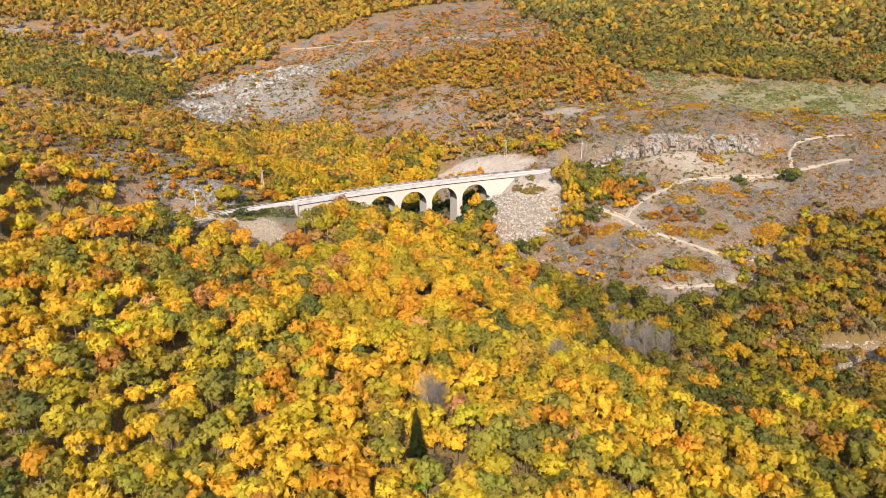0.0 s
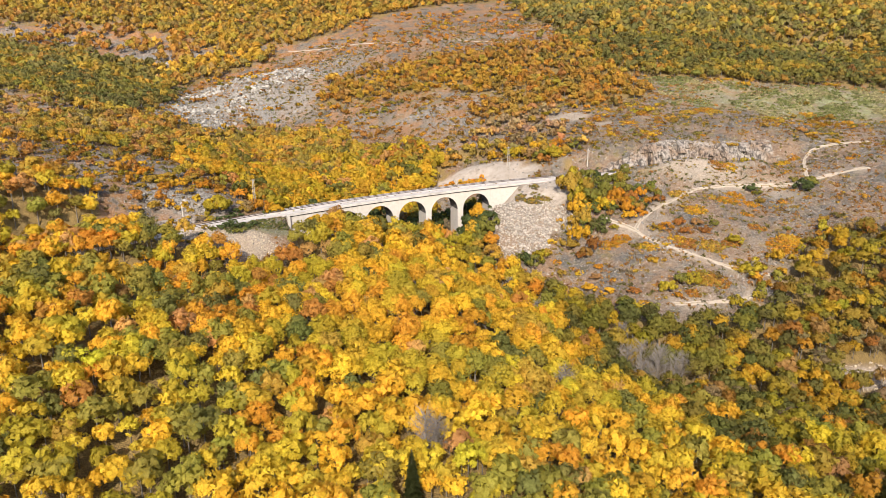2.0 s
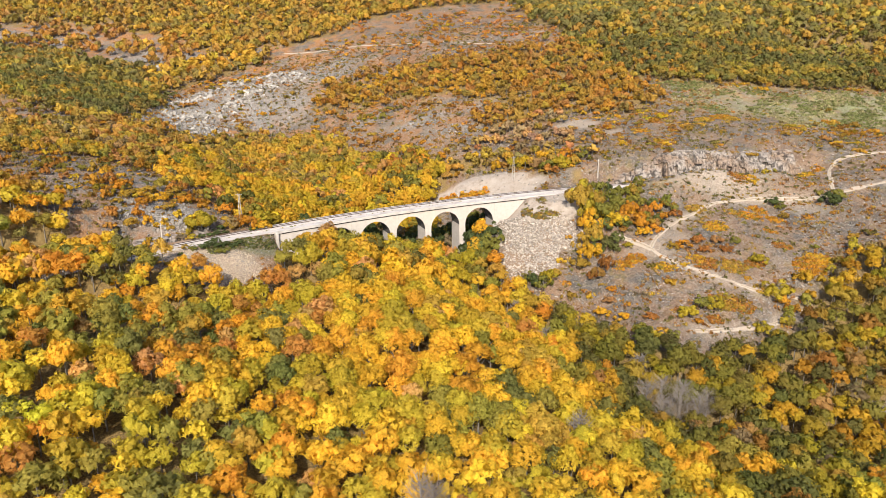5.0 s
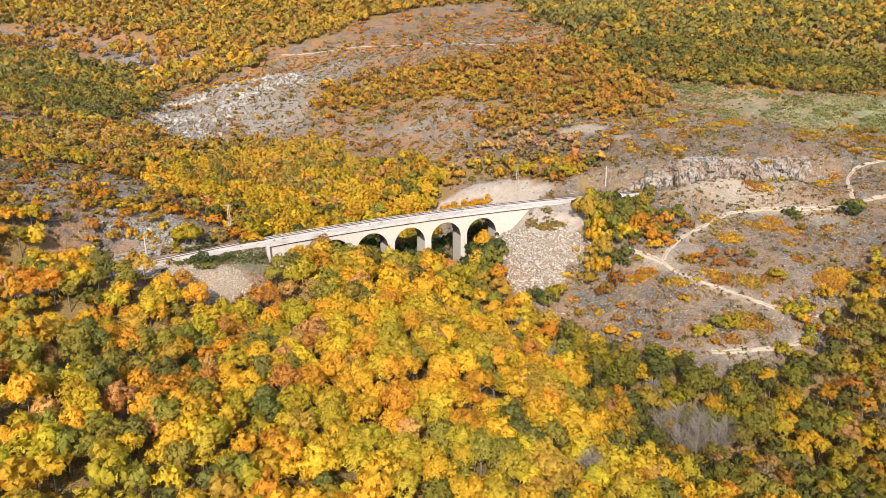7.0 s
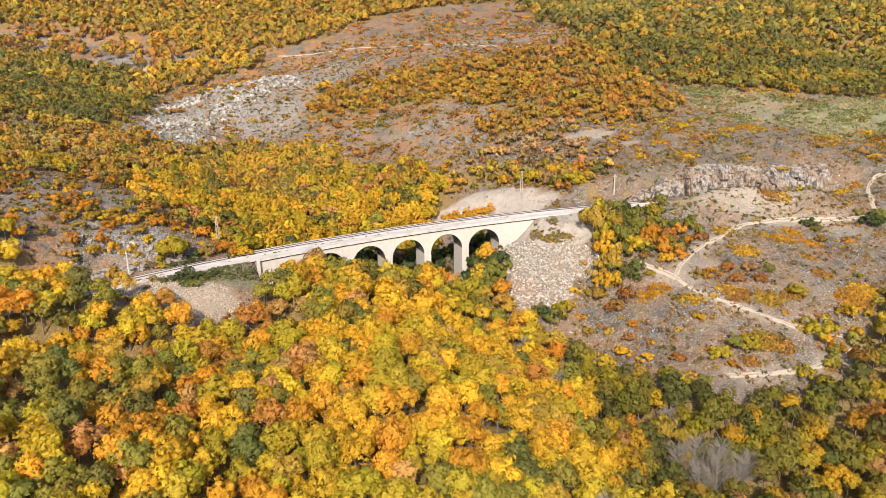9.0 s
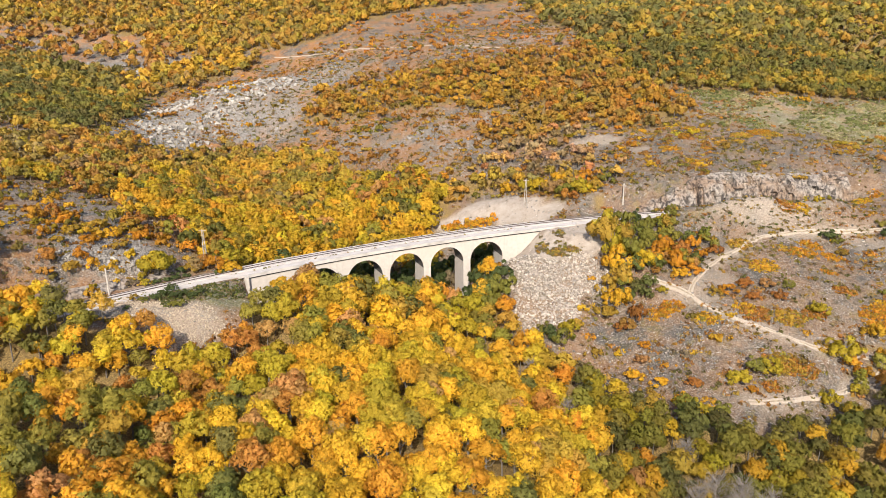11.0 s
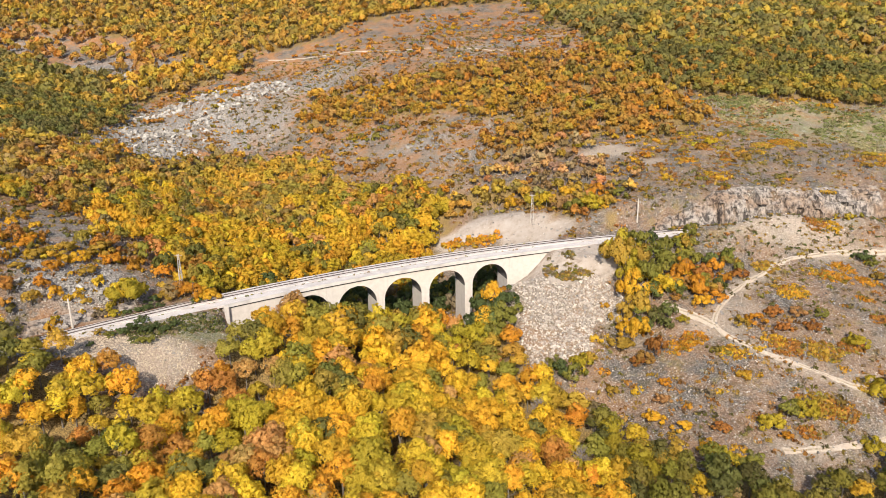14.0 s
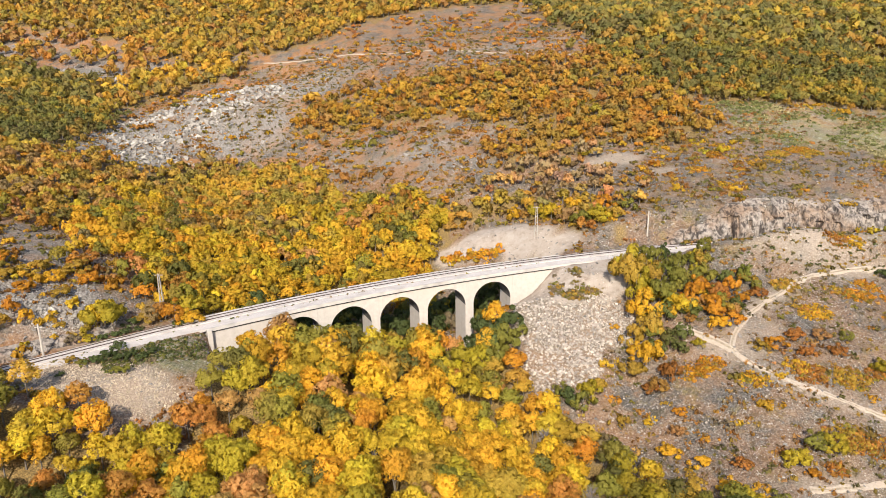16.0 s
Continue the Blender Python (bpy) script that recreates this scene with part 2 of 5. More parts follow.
def rail_point(s, w, z):
    """The place s metres along the viaduct's face, w behind the face, z over the springing of the arches."""
    turn = -BEND * s
    side = E2 * math.cos(turn) - E1 * math.sin(turn)
    p = np.array((CX, CY)) + E1 * s - E2 * (BEND * s * s / 2) + side * w
    return Vector((p[0], p[1], CZ + GRADE * s + z))


def rail_coords(x, y):
    dx, dy = x - CX, y - CY
    s, w = dx * E1[0] + dy * E1[1], dx * E2[0] + dy * E2[1]
    return s, w + BEND * s * s / 2


# ---- the land ----
LANDFORMS = [  # middle x, y, half width in x, in y, height: spurs and hollows
    (14, 242, 40, 70, -21.1), (112, 172, 70, 70, -30.2), (-42, 326, 40, 70, -14.7), (-126, 438, 70, 110, -16.5), (-154, 186, 70, 110, 21.6),
    (98, 438, 110, 70, 10.2), (42, 270, 25, 25, 7.2), (-238, 508, 70, 70, -14.6), (-84, 368, 40, 70, -16.5), (-28, 256, 25, 25, -7.2),
    (-98, 130, 70, 40, 9.2),
]
HOLLOWS = [
    (0, 186, 25, 25, 4.7), (56, 172, 25, 25, -5.8), (-42, 186, 25, 25, -4.7), (112, 270, 25, 25, -5.7), (0, 284, 25, 25, -7.6),
    (-98, 424, 25, 25, 8.7), (196, 424, 25, 25, -13.2), (238, 480, 110, 70, 8.6), (84, 130, 25, 25, 5.6), (-182, 368, 70, 40, 4.8),
    (28, 214, 25, 25, -3.3), (25, 294, 9, 6, 3.0), (11, 300, 8, 5, 2.4), (18, 299, 9, 3.4, 1.3),
]


def cliff_line(x):
    return 291.0 - 0.0017 * (x - 125) ** 2 + 0.6 * np.sin(x * 0.23)


def land(x, y):
    """The height of the ground."""
    x, y = np.asarray(x, float), np.asarray(y, float)
    yc = np.clip(y, -150, 760)
    v = (yc - 250) / 100
    z = 25.88 - 0.36 * np.clip(x, -500, 500) / 100 + 15.47 * v + 1.23 * v * v
    for cx, cy, rx, ry, a in LANDFORMS + HOLLOWS:
        z = z + a * np.exp(-((x - cx) / rx) ** 2 - ((y - cy) / ry) ** 2)
    z = z + whiterock(x, y) * 2.6 * (np.abs(vnoise(x + 0.4 * y, y, 13, 21, 4) - 0.5) * 2 - 0.2)
    z = z + 0.9 * (vnoise(x, y, 14, 3) - 0.5) + 0.5 * (vnoise(x, y, 4, 5) - 0.5)
    # the shelf of the railway, cut and filled
    s, w = rail_coords(x, y)
    shelf = CZ + GRADE * s + 6.75
    reach = np.where(w > 4.2, 8.5 + 9 * step(-58, -72, s), 8.5)
    on = (1 - step(3.6, reach, np.abs(w - 4.2))) * (step(-46, -53, s) + step(33, 40, s)) * (1 - step(120, 150, np.abs(s)))
    z = z * (1 - on) + shelf * on
    # the open bank before the line, at both ends of the viaduct
    f = -w
    left = step(-47, -54, s)
    bank = shelf + 0.1 - 0.03 * np.clip(f, 0, 12) - 0.62 * np.maximum(0, f - 11)
    z = np.where((f > -1) & (f < 40), z * (1 - left) + np.minimum(z, bank) * left, z)
    right = step(32, 38, s) * (1 - step(70, 90, s))
    bank = shelf + 0.1 - 0.05 * np.clip(f, 0, 6) - 0.3 * np.maximum(0, f - 6)
    z = np.where((f > -1) & (f < 40), z * (1 - right) + np.minimum(z, bank) * right, z)
    # a raw scar in the wood, with a low broken edge
    scar = np.exp(-((x - 108) / 22) ** 2 - ((y - 188) / 7) ** 2)
    z = z + scar * (1.6 * (vnoise(x, y, 3.5, 107, 3) - 0.5) + 1.5 * step(190.0, 192.0, y - 0.14 * (x - 110) + 2.5 * vnoise(x, y, 6, 109, 2)))
    # the rock face above the cutting, and the spoil heaped before the line
    cl = y - cliff_line(x)
    z = z + step(54, 66, x) * step(140, 124, x) * 1.7 * step(0, 3.5, cl) * (1 - step(9, 48, cl))
    heaped = step(60, 69, x) * step(126, 112, x) * (0.75 + 0.5 * vnoise(x, y, 11, 91, 2))
    z = z + heaped * (4.3 + 1.2 * step(88, 104, x)) * np.exp(-((cl + 13.5) / np.where(cl > -13.5, 4.2, 5.0)) ** 2)
    # the tip of broken stone before the end of the viaduct
    d = -w
    tip = np.where(d > 10, 0.9 - 0.5 * (d - 14), (-2.6 + np.maximum((s - 16.0) * 0.45, (s - 19.0) * 1.05)) * (1 - np.clip(d, 0, 10) / 10) + 2.9 * d / 10)
    tip = np.minimum(tip, 6.55 - 0.12 * np.clip(d, 0, 12)) - 0.9 * np.maximum(0, 14 - s) - 0.35 * np.maximum(0, s - 37) + 0.8 * (vnoise(x, y, 5, 9) - 0.5)
    z = np.where((d > -1) & (d < 45), np.maximum(z, CZ + GRADE * s + tip), z)
    # no higher than the arches under the viaduct
    under = (1 - step(6, 14, np.abs(w - 3))) * step(-55.0, -53.8, s) * step(36, 30, s)
    level = CZ + GRADE * s - 1.5 + 8.0 * step(13, 28, s)
    z = np.where(under > 0, np.minimum(z, z * (1 - under) + under * level), z)
    return z


# zone: middle x, y, half widths, wanted value
def blobs(x, y, rows, soft=0.25, seed=11, rag=0.35):
    out = np.zeros_like(x, dtype=float)
    n = (vnoise(x, y, 9, seed, 4) - 0.5) * 2 * rag
    for cx, cy, rx, ry, v in rows:
        d = np.sqrt(((x - cx) / rx) ** 2 + ((y - cy) / ry) ** 2) + n
        out = np.maximum(out, v * (1 - step(1 - soft, 1 + soft, d)))
    return out


def pale(x, y):
    return blobs(x, y, [(28, 253, 13, 11, .4), (28, 266, 14, 10, 1), (37, 266, 7, 9, .95), (3, 298.5, 6, 3.5, .95), (10, 299.5, 7.5, 4.5, 1), (18, 298, 8, 5, 1), (23, 293, 7.5, 5, 1), (30, 287, 7, 4, .9), (-60, 214, 14, 5.5, .7), (-71, 219, 6, 3, .6), (88, 275, 18, 8, .6), (90, 277, 6, 8, .74), (101, 281, 9, 4, .95), (78, 280, 6, 3.5, .8), (71, 278, 8, 5, .5), (104, 279, 9, 5, .42), (118, 265, 6, 4, .4), (26, 243, 9, 8, .25), (38, 251, 6, 5, .5),
                        (116, 187, 14, 5.5, .56), (117, 190, 11, 2.5, .66), (61, 241, 7, 4, .5), (70, 247, 4, 4, .4), (86, 226, 9, 3, .3), (53, 326, 8, 4, .7), (65, 315, 4, 3, .6), (-64, 228, 14, 3, .6)])


def tip_zone(x, y):
    return blobs(x, y, [(28, 253, 13, 11, 1), (26, 243, 9, 8, 1), (38, 251, 6, 5, 1)])


def meadow(x, y):
    return blobs(x, y, [(168, 336, 36, 20, .75), (125, 345, 24, 17, .45), (108, 362, 12, 6, .5), (-55, 224, 11, 6, .45)], 0.5)


def whiterock(x, y):
    return blobs(x, y, [(-125, 385, 20, 24, .9), (-95, 408, 28, 18, .75), (-72, 440, 26, 14, .6), (-170, 480, 34, 16, .6), (-260, 522, 34, 10, .6),
                        (-82, 237, 11, 9, .8), (-96, 250, 24, 18, .32), (40, 440, 40, 6, .35), (-8, 352, 14, 5, .5), (8, 338, 10, 4, .45), (-36, 372, 9, 5, .4)], 0.35)


def axis(spans):
    out = []
    for a, b, d in spans:
        out += list(np.arange(a, b, d))
    return np.array(out + [spans[-1][1]])


# ---- viaduct ----
RADIUS, PITCH, FIRST, WIDE = 4.80, 11.67, -0.48, 6.5
TOP = 5.85


def sweep(bm, s0, s1, w0, w1, z0, z1, ds=2.0, low=None):
    """A box along the bend of the railway; low(s) gives another foot."""
    n = max(1, int(math.ceil((s1 - s0) / ds)))
    rings = []
    for i in range(n + 1):
        s = s0 + (s1 - s0) * i / n
        b = z0 if low is None else low(s)
        rings.append([bm.verts.new(rail_point(s, w, z)) for w, z in ((w0, b), (w1, b), (w1, z1), (w0, z1))])
    for a, b in zip(rings, rings[1:]):
        for k in range(4):
            bm.faces.new((a[k], b[k], b[(k + 1) % 4], a[(k + 1) % 4]))
    bm.faces.new(rings[0])
    bm.faces.new(rings[-1][::-1])
    bmesh.ops.recalc_face_normals(bm, faces=bm.faces)


def foot(s, w):
    p = rail_point(s, w, 0)
    return float(land(p.x, p.y)) - p.z - 1.5


viaduct = thing("viaduct", rail_point(0, 0, -10), "curved cream concrete railway viaduct with round arches over a wooded ravine", "viaduct")
for k in range(-3, 2):
    bm = bmesh.new()
    n, mid = 28, PITCH * k + FIRST
    cols = []
    for i in range(n + 1):
        th = math.pi * i / n
        s, z = mid - RADIUS * math.cos(th), RADIUS * math.sin(th)
        cols.append([bm.verts.new(rail_point(s, w, h)) for w, h in ((0, z), (0, TOP), (WIDE, TOP), (WIDE, z))])
    for a, b in zip(cols, cols[1:]):
        bm.faces.new((a[0], b[0], b[1], a[1]))
        bm.faces.new((a[3], a[2], b[2], b[3]))
    part("arch", bm, CONCRETE, viaduct)
    # thin lining of the arch, much darker than the face
    bm = bmesh.new()
    rows = []
    for i in range(n + 1):
        th = math.pi * i / n
        s, z = mid - (RADIUS - 0.004) * math.cos(th), (RADIUS - 0.004) * math.sin(th)
        rows.append([bm.verts.new(rail_point(s, w, z)) for w in (0.03, WIDE - 0.03)] + [bm.verts.new(rail_point(mid - (RADIUS + 0.1) * math.cos(th), w, (RADIUS + 0.1) * math.sin(th))) for w in (WIDE - 0.03, 0.03)])
    for a, b in zip(rows, rows[1:]):
        for q in range(4):
            bm.faces.new((a[q], a[(q + 1) % 4], b[(q + 1) % 4], b[q]))
    bmesh.ops.recalc_face_normals(bm, faces=bm.faces)
    part("soffit", bm, SOFFIT, viaduct, "dark underside of the arch")
for k in range(-3, 1):
    a, b = FIRST + PITCH * k + RADIUS, FIRST + PITCH * (k + 1) - RADIUS
    bm = bmesh.new()
    sweep(bm, a, b, 0, WIDE, min(foot(a, 0), foot(b, WIDE), foot(a, WIDE)), TOP, 1.0)
    part("pier", bm, CONCRETE, viaduct)
for s0, s1 in ((-54.0, FIRST - 3 * PITCH - RADIUS), (FIRST + PITCH + RADIUS, 31.0)):
    bm = bmesh.new()
    sweep(bm, s0, s1, 0, WIDE, 0, TOP, 2.0, lambda s: min(foot(s, 0), foot(s, WIDE), 3.0))
    part("abutment", bm, CONCRETE, viaduct)
bm = bmesh.new()
sweep(bm, -54.9, -54.0, -1.2, WIDE + 0.3, 0, 6.7, 1.0, lambda s: min(foot(s, 0), 0))
part("abutment_pilaster", bm, CONCRETE, viaduct)
# a band added below the slab, its shadow line put into the colour
bm = bmesh.new()
sweep(bm, -54.9, 31.4, -0.14, WIDE + 0.14, TOP, TOP + 0.32)
part("shade_course", bm, SHADE_LINE, viaduct, "dark band painted as the shadow under the deck's overhang")
bm = bmesh.new()
sweep(bm, -54.9, 31.5, -0.38, WIDE + 0.38, TOP + 0.32, TOP + 0.88)
deck = part("deck_slab", bm, SLAB, viaduct)
for w in (-0.38, WIDE + 0.08):
    bm = bmesh.new()
    sweep(bm, -54.9, 31.5, w, w + 0.3, TOP + 0.88, TOP + 1.08)
    part("edge_kerb", bm, SLAB, deck)

track = thing("railway_track", rail_point(0, 4.7, 6.7), "single railway track with rusty rails on pale ballast", "railway track")
bm = bmesh.new()
sweep(bm, -112, 112, 0.0, WIDE - 0.02, 6.3, 6.80)
bed = part("ballast_bed", bm, BALLAST, track)
bm = bmesh.new()
sweep(bm, -112, 112, 3.0, WIDE - 0.3, 6.78, 6.98)
part("ballast_shoulder", bm, BALLAST, bed)
bm = bmesh.new()
for i in range(340):
    s = -110 + i * 0.65
    c = [bm.verts.new(rail_point(s + a, w, z)) for z in (6.93, 7.0) for a, w in ((0, 3.45), (0.25, 3.45), (0.25, 5.95), (0, 5.95))]
    for f in ((4, 5, 6, 7), (0, 1, 5, 4), (1, 2, 6, 5), (2, 3, 7, 6), (3, 0, 4, 7)):
        bm.faces.new([c[q] for q in f])
tagged(part("sleeper_row", bm, SLEEPER, track, "weathered grey-brown sleepers"), kind="stuff")
for w in (3.95, 5.4):
    bm = bmesh.new()
    sweep(bm, -112, 112, w, w + 0.09, 7.0, 7.16)
    part("rail", bm, STEEL, track)


# ---- trees and scrub ----
def unit(v):
    return v / np.maximum(np.linalg.norm(v, axis=-1, keepdims=True), 1e-9)


def crown(rng, count, leaf, radius, height, lobes, near=0.35, far=0.85, small=0.2, large=0.38):
    """Leaf sprays, one triangle each, on a crown of uneven lobes round the origin: their corners, and the way out of the lobe at each."""
    d = unit(rng.normal(size=(lobes, 3)))
    d[:, 2] = np.abs(d[:, 2]) * 0.9 - 0.25
    centre = d * np.array((radius, radius, height)) * rng.uniform(near, far, (lobes, 1))
    size = rng.uniform(small, large, lobes) * radius
    pick = rng.integers(0, lobes, count)
    way = unit(rng.normal(size=(count, 3)) + 0.75 * unit(centre)[pick] + np.array((0, 0, 0.35)))
    at = centre[pick] + way * size[pick, None] * rng.uniform(0.78, 1.1, (count, 1)) * np.array((1, 1, 0.85))
    normal = unit(way + 0.5 * rng.normal(size=(count, 3)))
    u = unit(np.cross(normal, rng.normal(size=(count, 3))))
    v = np.cross(normal, u)
    r = leaf * rng.uniform(0.6, 1.3, (count, 1))
    tri = np.stack([at + u * r, at - 0.6 * u * r + 0.8 * v * r, at - 0.6 * u * r - 0.8 * v * r], 1)
    bent = unit(0.75 * way + 0.3 * normal + 0.3 * unit(at / np.array((radius, radius, height))))
    return np.concatenate([tri, np.repeat(bent[:, None], 3, 1)], 2).reshape(-1, 6)


def stem(points, radii, sides=5):
    """A tapered tube through points, as triangles."""
    rings = []
    for i, (p, r) in enumerate(zip(points, radii)):
        a = np.arange(sides) * 2 * math.pi / sides
        rings.append(np.array(p) + r * np.stack([np.cos(a), np.sin(a), 0 * a], -1))
    v = np.concatenate(rings)
    f = []
    for i in range(len(points) - 1):
        for k in range(sides):
            a, b = i * sides + k, i * sides + (k + 1) % sides
            f += [(a, b, b + sides), (a, b + sides, a + sides)]
    return v, np.array(f)


def trunk(rng, height, radius, limbs):
    lean = rng.normal(size=2) * 0.06 * height
    vs, fs = stem([(0, 0, -0.6), (lean[0] * 0.3, lean[1] * 0.3, height * 0.35), (lean[0], lean[1], height * 0.85)], (radius, radius * 0.75, radius * 0.25))
    for i in range(limbs):
        a, b = rng.uniform(0, 2 * math.pi), rng.uniform(0.35, 0.65)
        root = np.array((lean[0] * b, lean[1] * b, height * b))
        tip = root + np.array((math.cos(a), math.sin(a), 1.1)) * height * rng.uniform(0.2, 0.32)
        v, f = stem([root, (root + tip) / 2 + rng.normal(size=3) * 0.1, tip], (radius * 0.5, radius * 0.35, radius * 0.12), 4)
        fs = np.concatenate([fs, f + len(vs)])
        vs = np.concatenate([vs, v])
    return vs, fs


RNG = np.random.default_rng(7)
TONES = np.array([
    (0.705, 0.405, 0.03),  # gold
    (0.63, 0.435, 0.032),  # yellow
    (0.46, 0.35, 0.03),  # yellow green
    (0.24, 0.22, 0.04),  # green
    (0.105, 0.13, 0.04),  # dark green
    (0.60, 0.27, 0.025),  # orange
    (0.42, 0.175, 0.04),  # rust
    (0.53, 0.28, 0.10),  # dusty brown pink
    (0.47, 0.30, 0.045),  # ochre
    (0.28, 0.21, 0.12),  # grey brown, nearly bare
])
TONE_WORDS = ["golden yellow", "bright yellow", "yellow-green", "green", "dark green", "orange", "rust-red", "dusty brown-pink", "ochre", "grey-brown thinning"]
# middle x, y, half widths, share of ground under trees, mix of tones (index of MIXES)
MIXES = np.array([
    (26, 21, 22, 15, 4, 5, 1, 3, 4, 0),  # 0 golden wood
    (17, 14, 24, 24, 8, 6, 1, 1, 5, 0),  # 1 greener wood
    (4, 1, 12, 34, 32, 2, 3, 2, 9, 3),  # 2 gully wood
    (14, 4, 8, 8, 3, 20, 14, 9, 20, 0),  # 3 orange and ochre scrub
    (4, 1, 3, 6, 4, 12, 34, 18, 16, 2),  # 4 rusty scrub
    (13, 3, 14, 30, 29, 6, 1, 0, 4, 0),  # 5 far green and yellow wood
    (22, 5, 5, 9, 4, 22, 8, 2, 23, 0),  # 6 bright orange scrub
    (36, 28, 17, 7, 1, 6, 1, 3, 2, 0),  # 7 bright golden crest
    (9, 3, 13, 13, 7, 10, 5, 6, 24, 10),  # 8 thinning brown wood
    (10, 2, 13, 28, 34, 5, 1, 0, 7, 0),  # 9 dark green wood
    (12, 5, 6, 6, 4, 20, 17, 7, 20, 3),  # 10 rusty open slope
    (3, 0, 2, 4, 4, 6, 10, 30, 17, 24),  # 11 brown thicket
    (22, 6, 20, 15, 8, 10, 3, 2, 14, 0),  # 12 far golden and olive wood
    (20, 7, 19, 20, 9, 13, 2, 2, 8, 0),  # 13 orange and green wood of the near flank
], float)
MIXES /= MIXES.sum(1, keepdims=True)


def front_edge(x):
    xs = (-200, -130, -103, -88, -66, -44, -40.5, -36, -20, 0, 12, 16, 24, 32, 45, 68, 95, 105, 111, 129, 220)
    ys = (180, 208, 219, 214, 203, 206, 228, 235, 246, 254, 254, 240, 231, 220, 205, 199, 209, 219, 228, 231, 240)
    return np.interp(x, xs, ys)


GOLD_BAND = [(-135, 351), (-114, 359), (-91, 387), (-59, 376), (-34, 338), (-10, 322), (4, 311), (-1, 300), (-3, 278), (-43, 262), (-58, 242), (-80, 272), (-111, 299), (-132, 316)]
LEFT_SLOPE = [(-260, 300), (-230, 400), (-161, 362), (-135, 351), (-132, 316), (-111, 299), (-80, 272), (-63, 236), (-75, 224), (-93, 216), (-116, 205), (-150, 190)]
LEFT_ROCKS = [(-75, 224), (-66, 238), (-74, 246), (-86, 249), (-94, 241), (-92, 222)]
LEFT_OPEN = [(-150, 258), (-122, 277), (-111, 275), (-94, 268), (-79, 262), (-64, 255), (-66, 238), (-76, 233), (-87, 228), (-96, 222), (-115, 207)]
LEFT_MID = [(-171, 326), (-139, 343), (-126, 359), (-106, 358), (-96, 328), (-95, 276), (-113, 278), (-125, 280), (-140, 265)]
THICKET = [(22, 334), (34, 333), (45, 336), (54, 328), (51, 298), (44, 290), (21, 301), (8, 311), (13, 326)]
GREEN_BAND = [(-300, 515), (-245, 505), (-191, 466), (-165, 454), (-146, 426), (-134, 375), (-149, 351), (-177, 360), (-240, 365)]
GOLD_LINE = [(-165, 454), (-157, 468), (-134, 493), (-118, 499), (-100, 478), (-130, 456), (-147, 432)]
ROCK_SLOPE = [(-144, 420), (-133, 441), (-99, 444), (-71, 463), (-26, 459), (6, 446), (5, 407), (-24, 417), (-54, 425), (-69, 406), (-96, 388), (-119, 370), (-134, 375)]
OCHRE_BAND = [(-69, 406), (-53, 422), (-23, 412), (5, 409), (33, 412), (62, 424), (74, 395), (87, 380), (91, 350), (72, 327), (56, 341), (39, 356), (5, 370), (-28, 388), (-50, 390)]
MID_CLEAR = [(-67, 396), (-44, 391), (-22, 382), (9, 362), (23, 344), (17, 319), (-5, 319), (-29, 337), (-53, 372)]
OCHRE_SIDE = [(19, 356), (39, 356), (53, 342), (48, 317), (40, 302), (45, 286), (34, 292), (30, 298), (4, 313), (15, 320)]
TOP_HILL = [(-83, 474), (-62, 500), (-29, 523), (18, 547), (42, 524), (65, 433), (50, 413), (5, 407), (-39, 428)]
GREEN_TOP = [(46, 580), (400, 580), (300, 350), (194, 358), (142, 363), (96, 369), (83, 380), (62, 415), (57, 467)]
GREEN_EDGE = [(310, 350), (194, 357), (142, 362), (108, 369), (112, 392), (200, 398), (320, 400)]
TOP_LEFT = [(-420, 800), (420, 800), (400, 560), (7, 552), (-33, 532), (-62, 500), (-114, 495), (-168, 503), (-220, 549), (-420, 530)]
ROCK_TOP = [(-300, 528), (-246, 549), (-191, 531), (-148, 507), (-147, 470), (-191, 466), (-254, 509)]
RIGHT_WOOD = [(92, 214), (104, 226), (116, 236), (140, 240), (170, 235), (170, 200), (120, 205), (100, 208)]
BY_RUBBLE = [(40, 264), (45, 282), (54, 276), (66, 268), (74, 262), (70, 254), (60, 249), (53, 251), (48, 242), (45, 232), (40, 238), (44, 250)]
HEAP_EDGE = [(-4, 303), (4, 306), (10, 307), (22, 304), (30, 298), (36, 292), (43, 296), (34, 306), (24, 314), (8, 318), (-4, 312)]
WOODS = [  # outline, share of ground under trees, mix of tones
    (LEFT_SLOPE, 0.55, 8), (LEFT_ROCKS, 0.75, 3), (ROCK_SLOPE, 0.16, 4), (MID_CLEAR, 0.62, 4), (OCHRE_BAND, 0.98, 3), (OCHRE_SIDE, 0.92, 3), (TOP_HILL, 0.5, 4), (GREEN_TOP, 0.97, 5), (GREEN_EDGE, 0.98, 9),
    (TOP_LEFT, 0.95, 12), (ROCK_TOP, 0.40, 3), (GREEN_BAND, 0.98, 9), (GOLD_LINE, 0.97, 0), (GOLD_BAND, 0.96, 0), (THICKET, 0.8, 11), (HEAP_EDGE, 0.95, 8), (LEFT_MID, 0.88, 8), (LEFT_OPEN, 0.32, 10), (RIGHT_WOOD, 0.9, 8), (BY_RUBBLE, 0.5, 2),
]


def within(x, y, outline):
    hit = np.zeros(x.shape, bool)
    for (x0, y0), (x1, y1) in zip(outline, outline[1:] + outline[:1]):
        if y0 != y1:
            hit ^= ((y0 > y) != (y1 > y)) & (x < (x1 - x0) * (y - y0) / (y1 - y0) + x0)
    return hit


def on_bank(x, y):
    s, w = rail_coords(x, y)
    return (w > -13.5) & (w < 0) & (s < -53) & (s > -80)


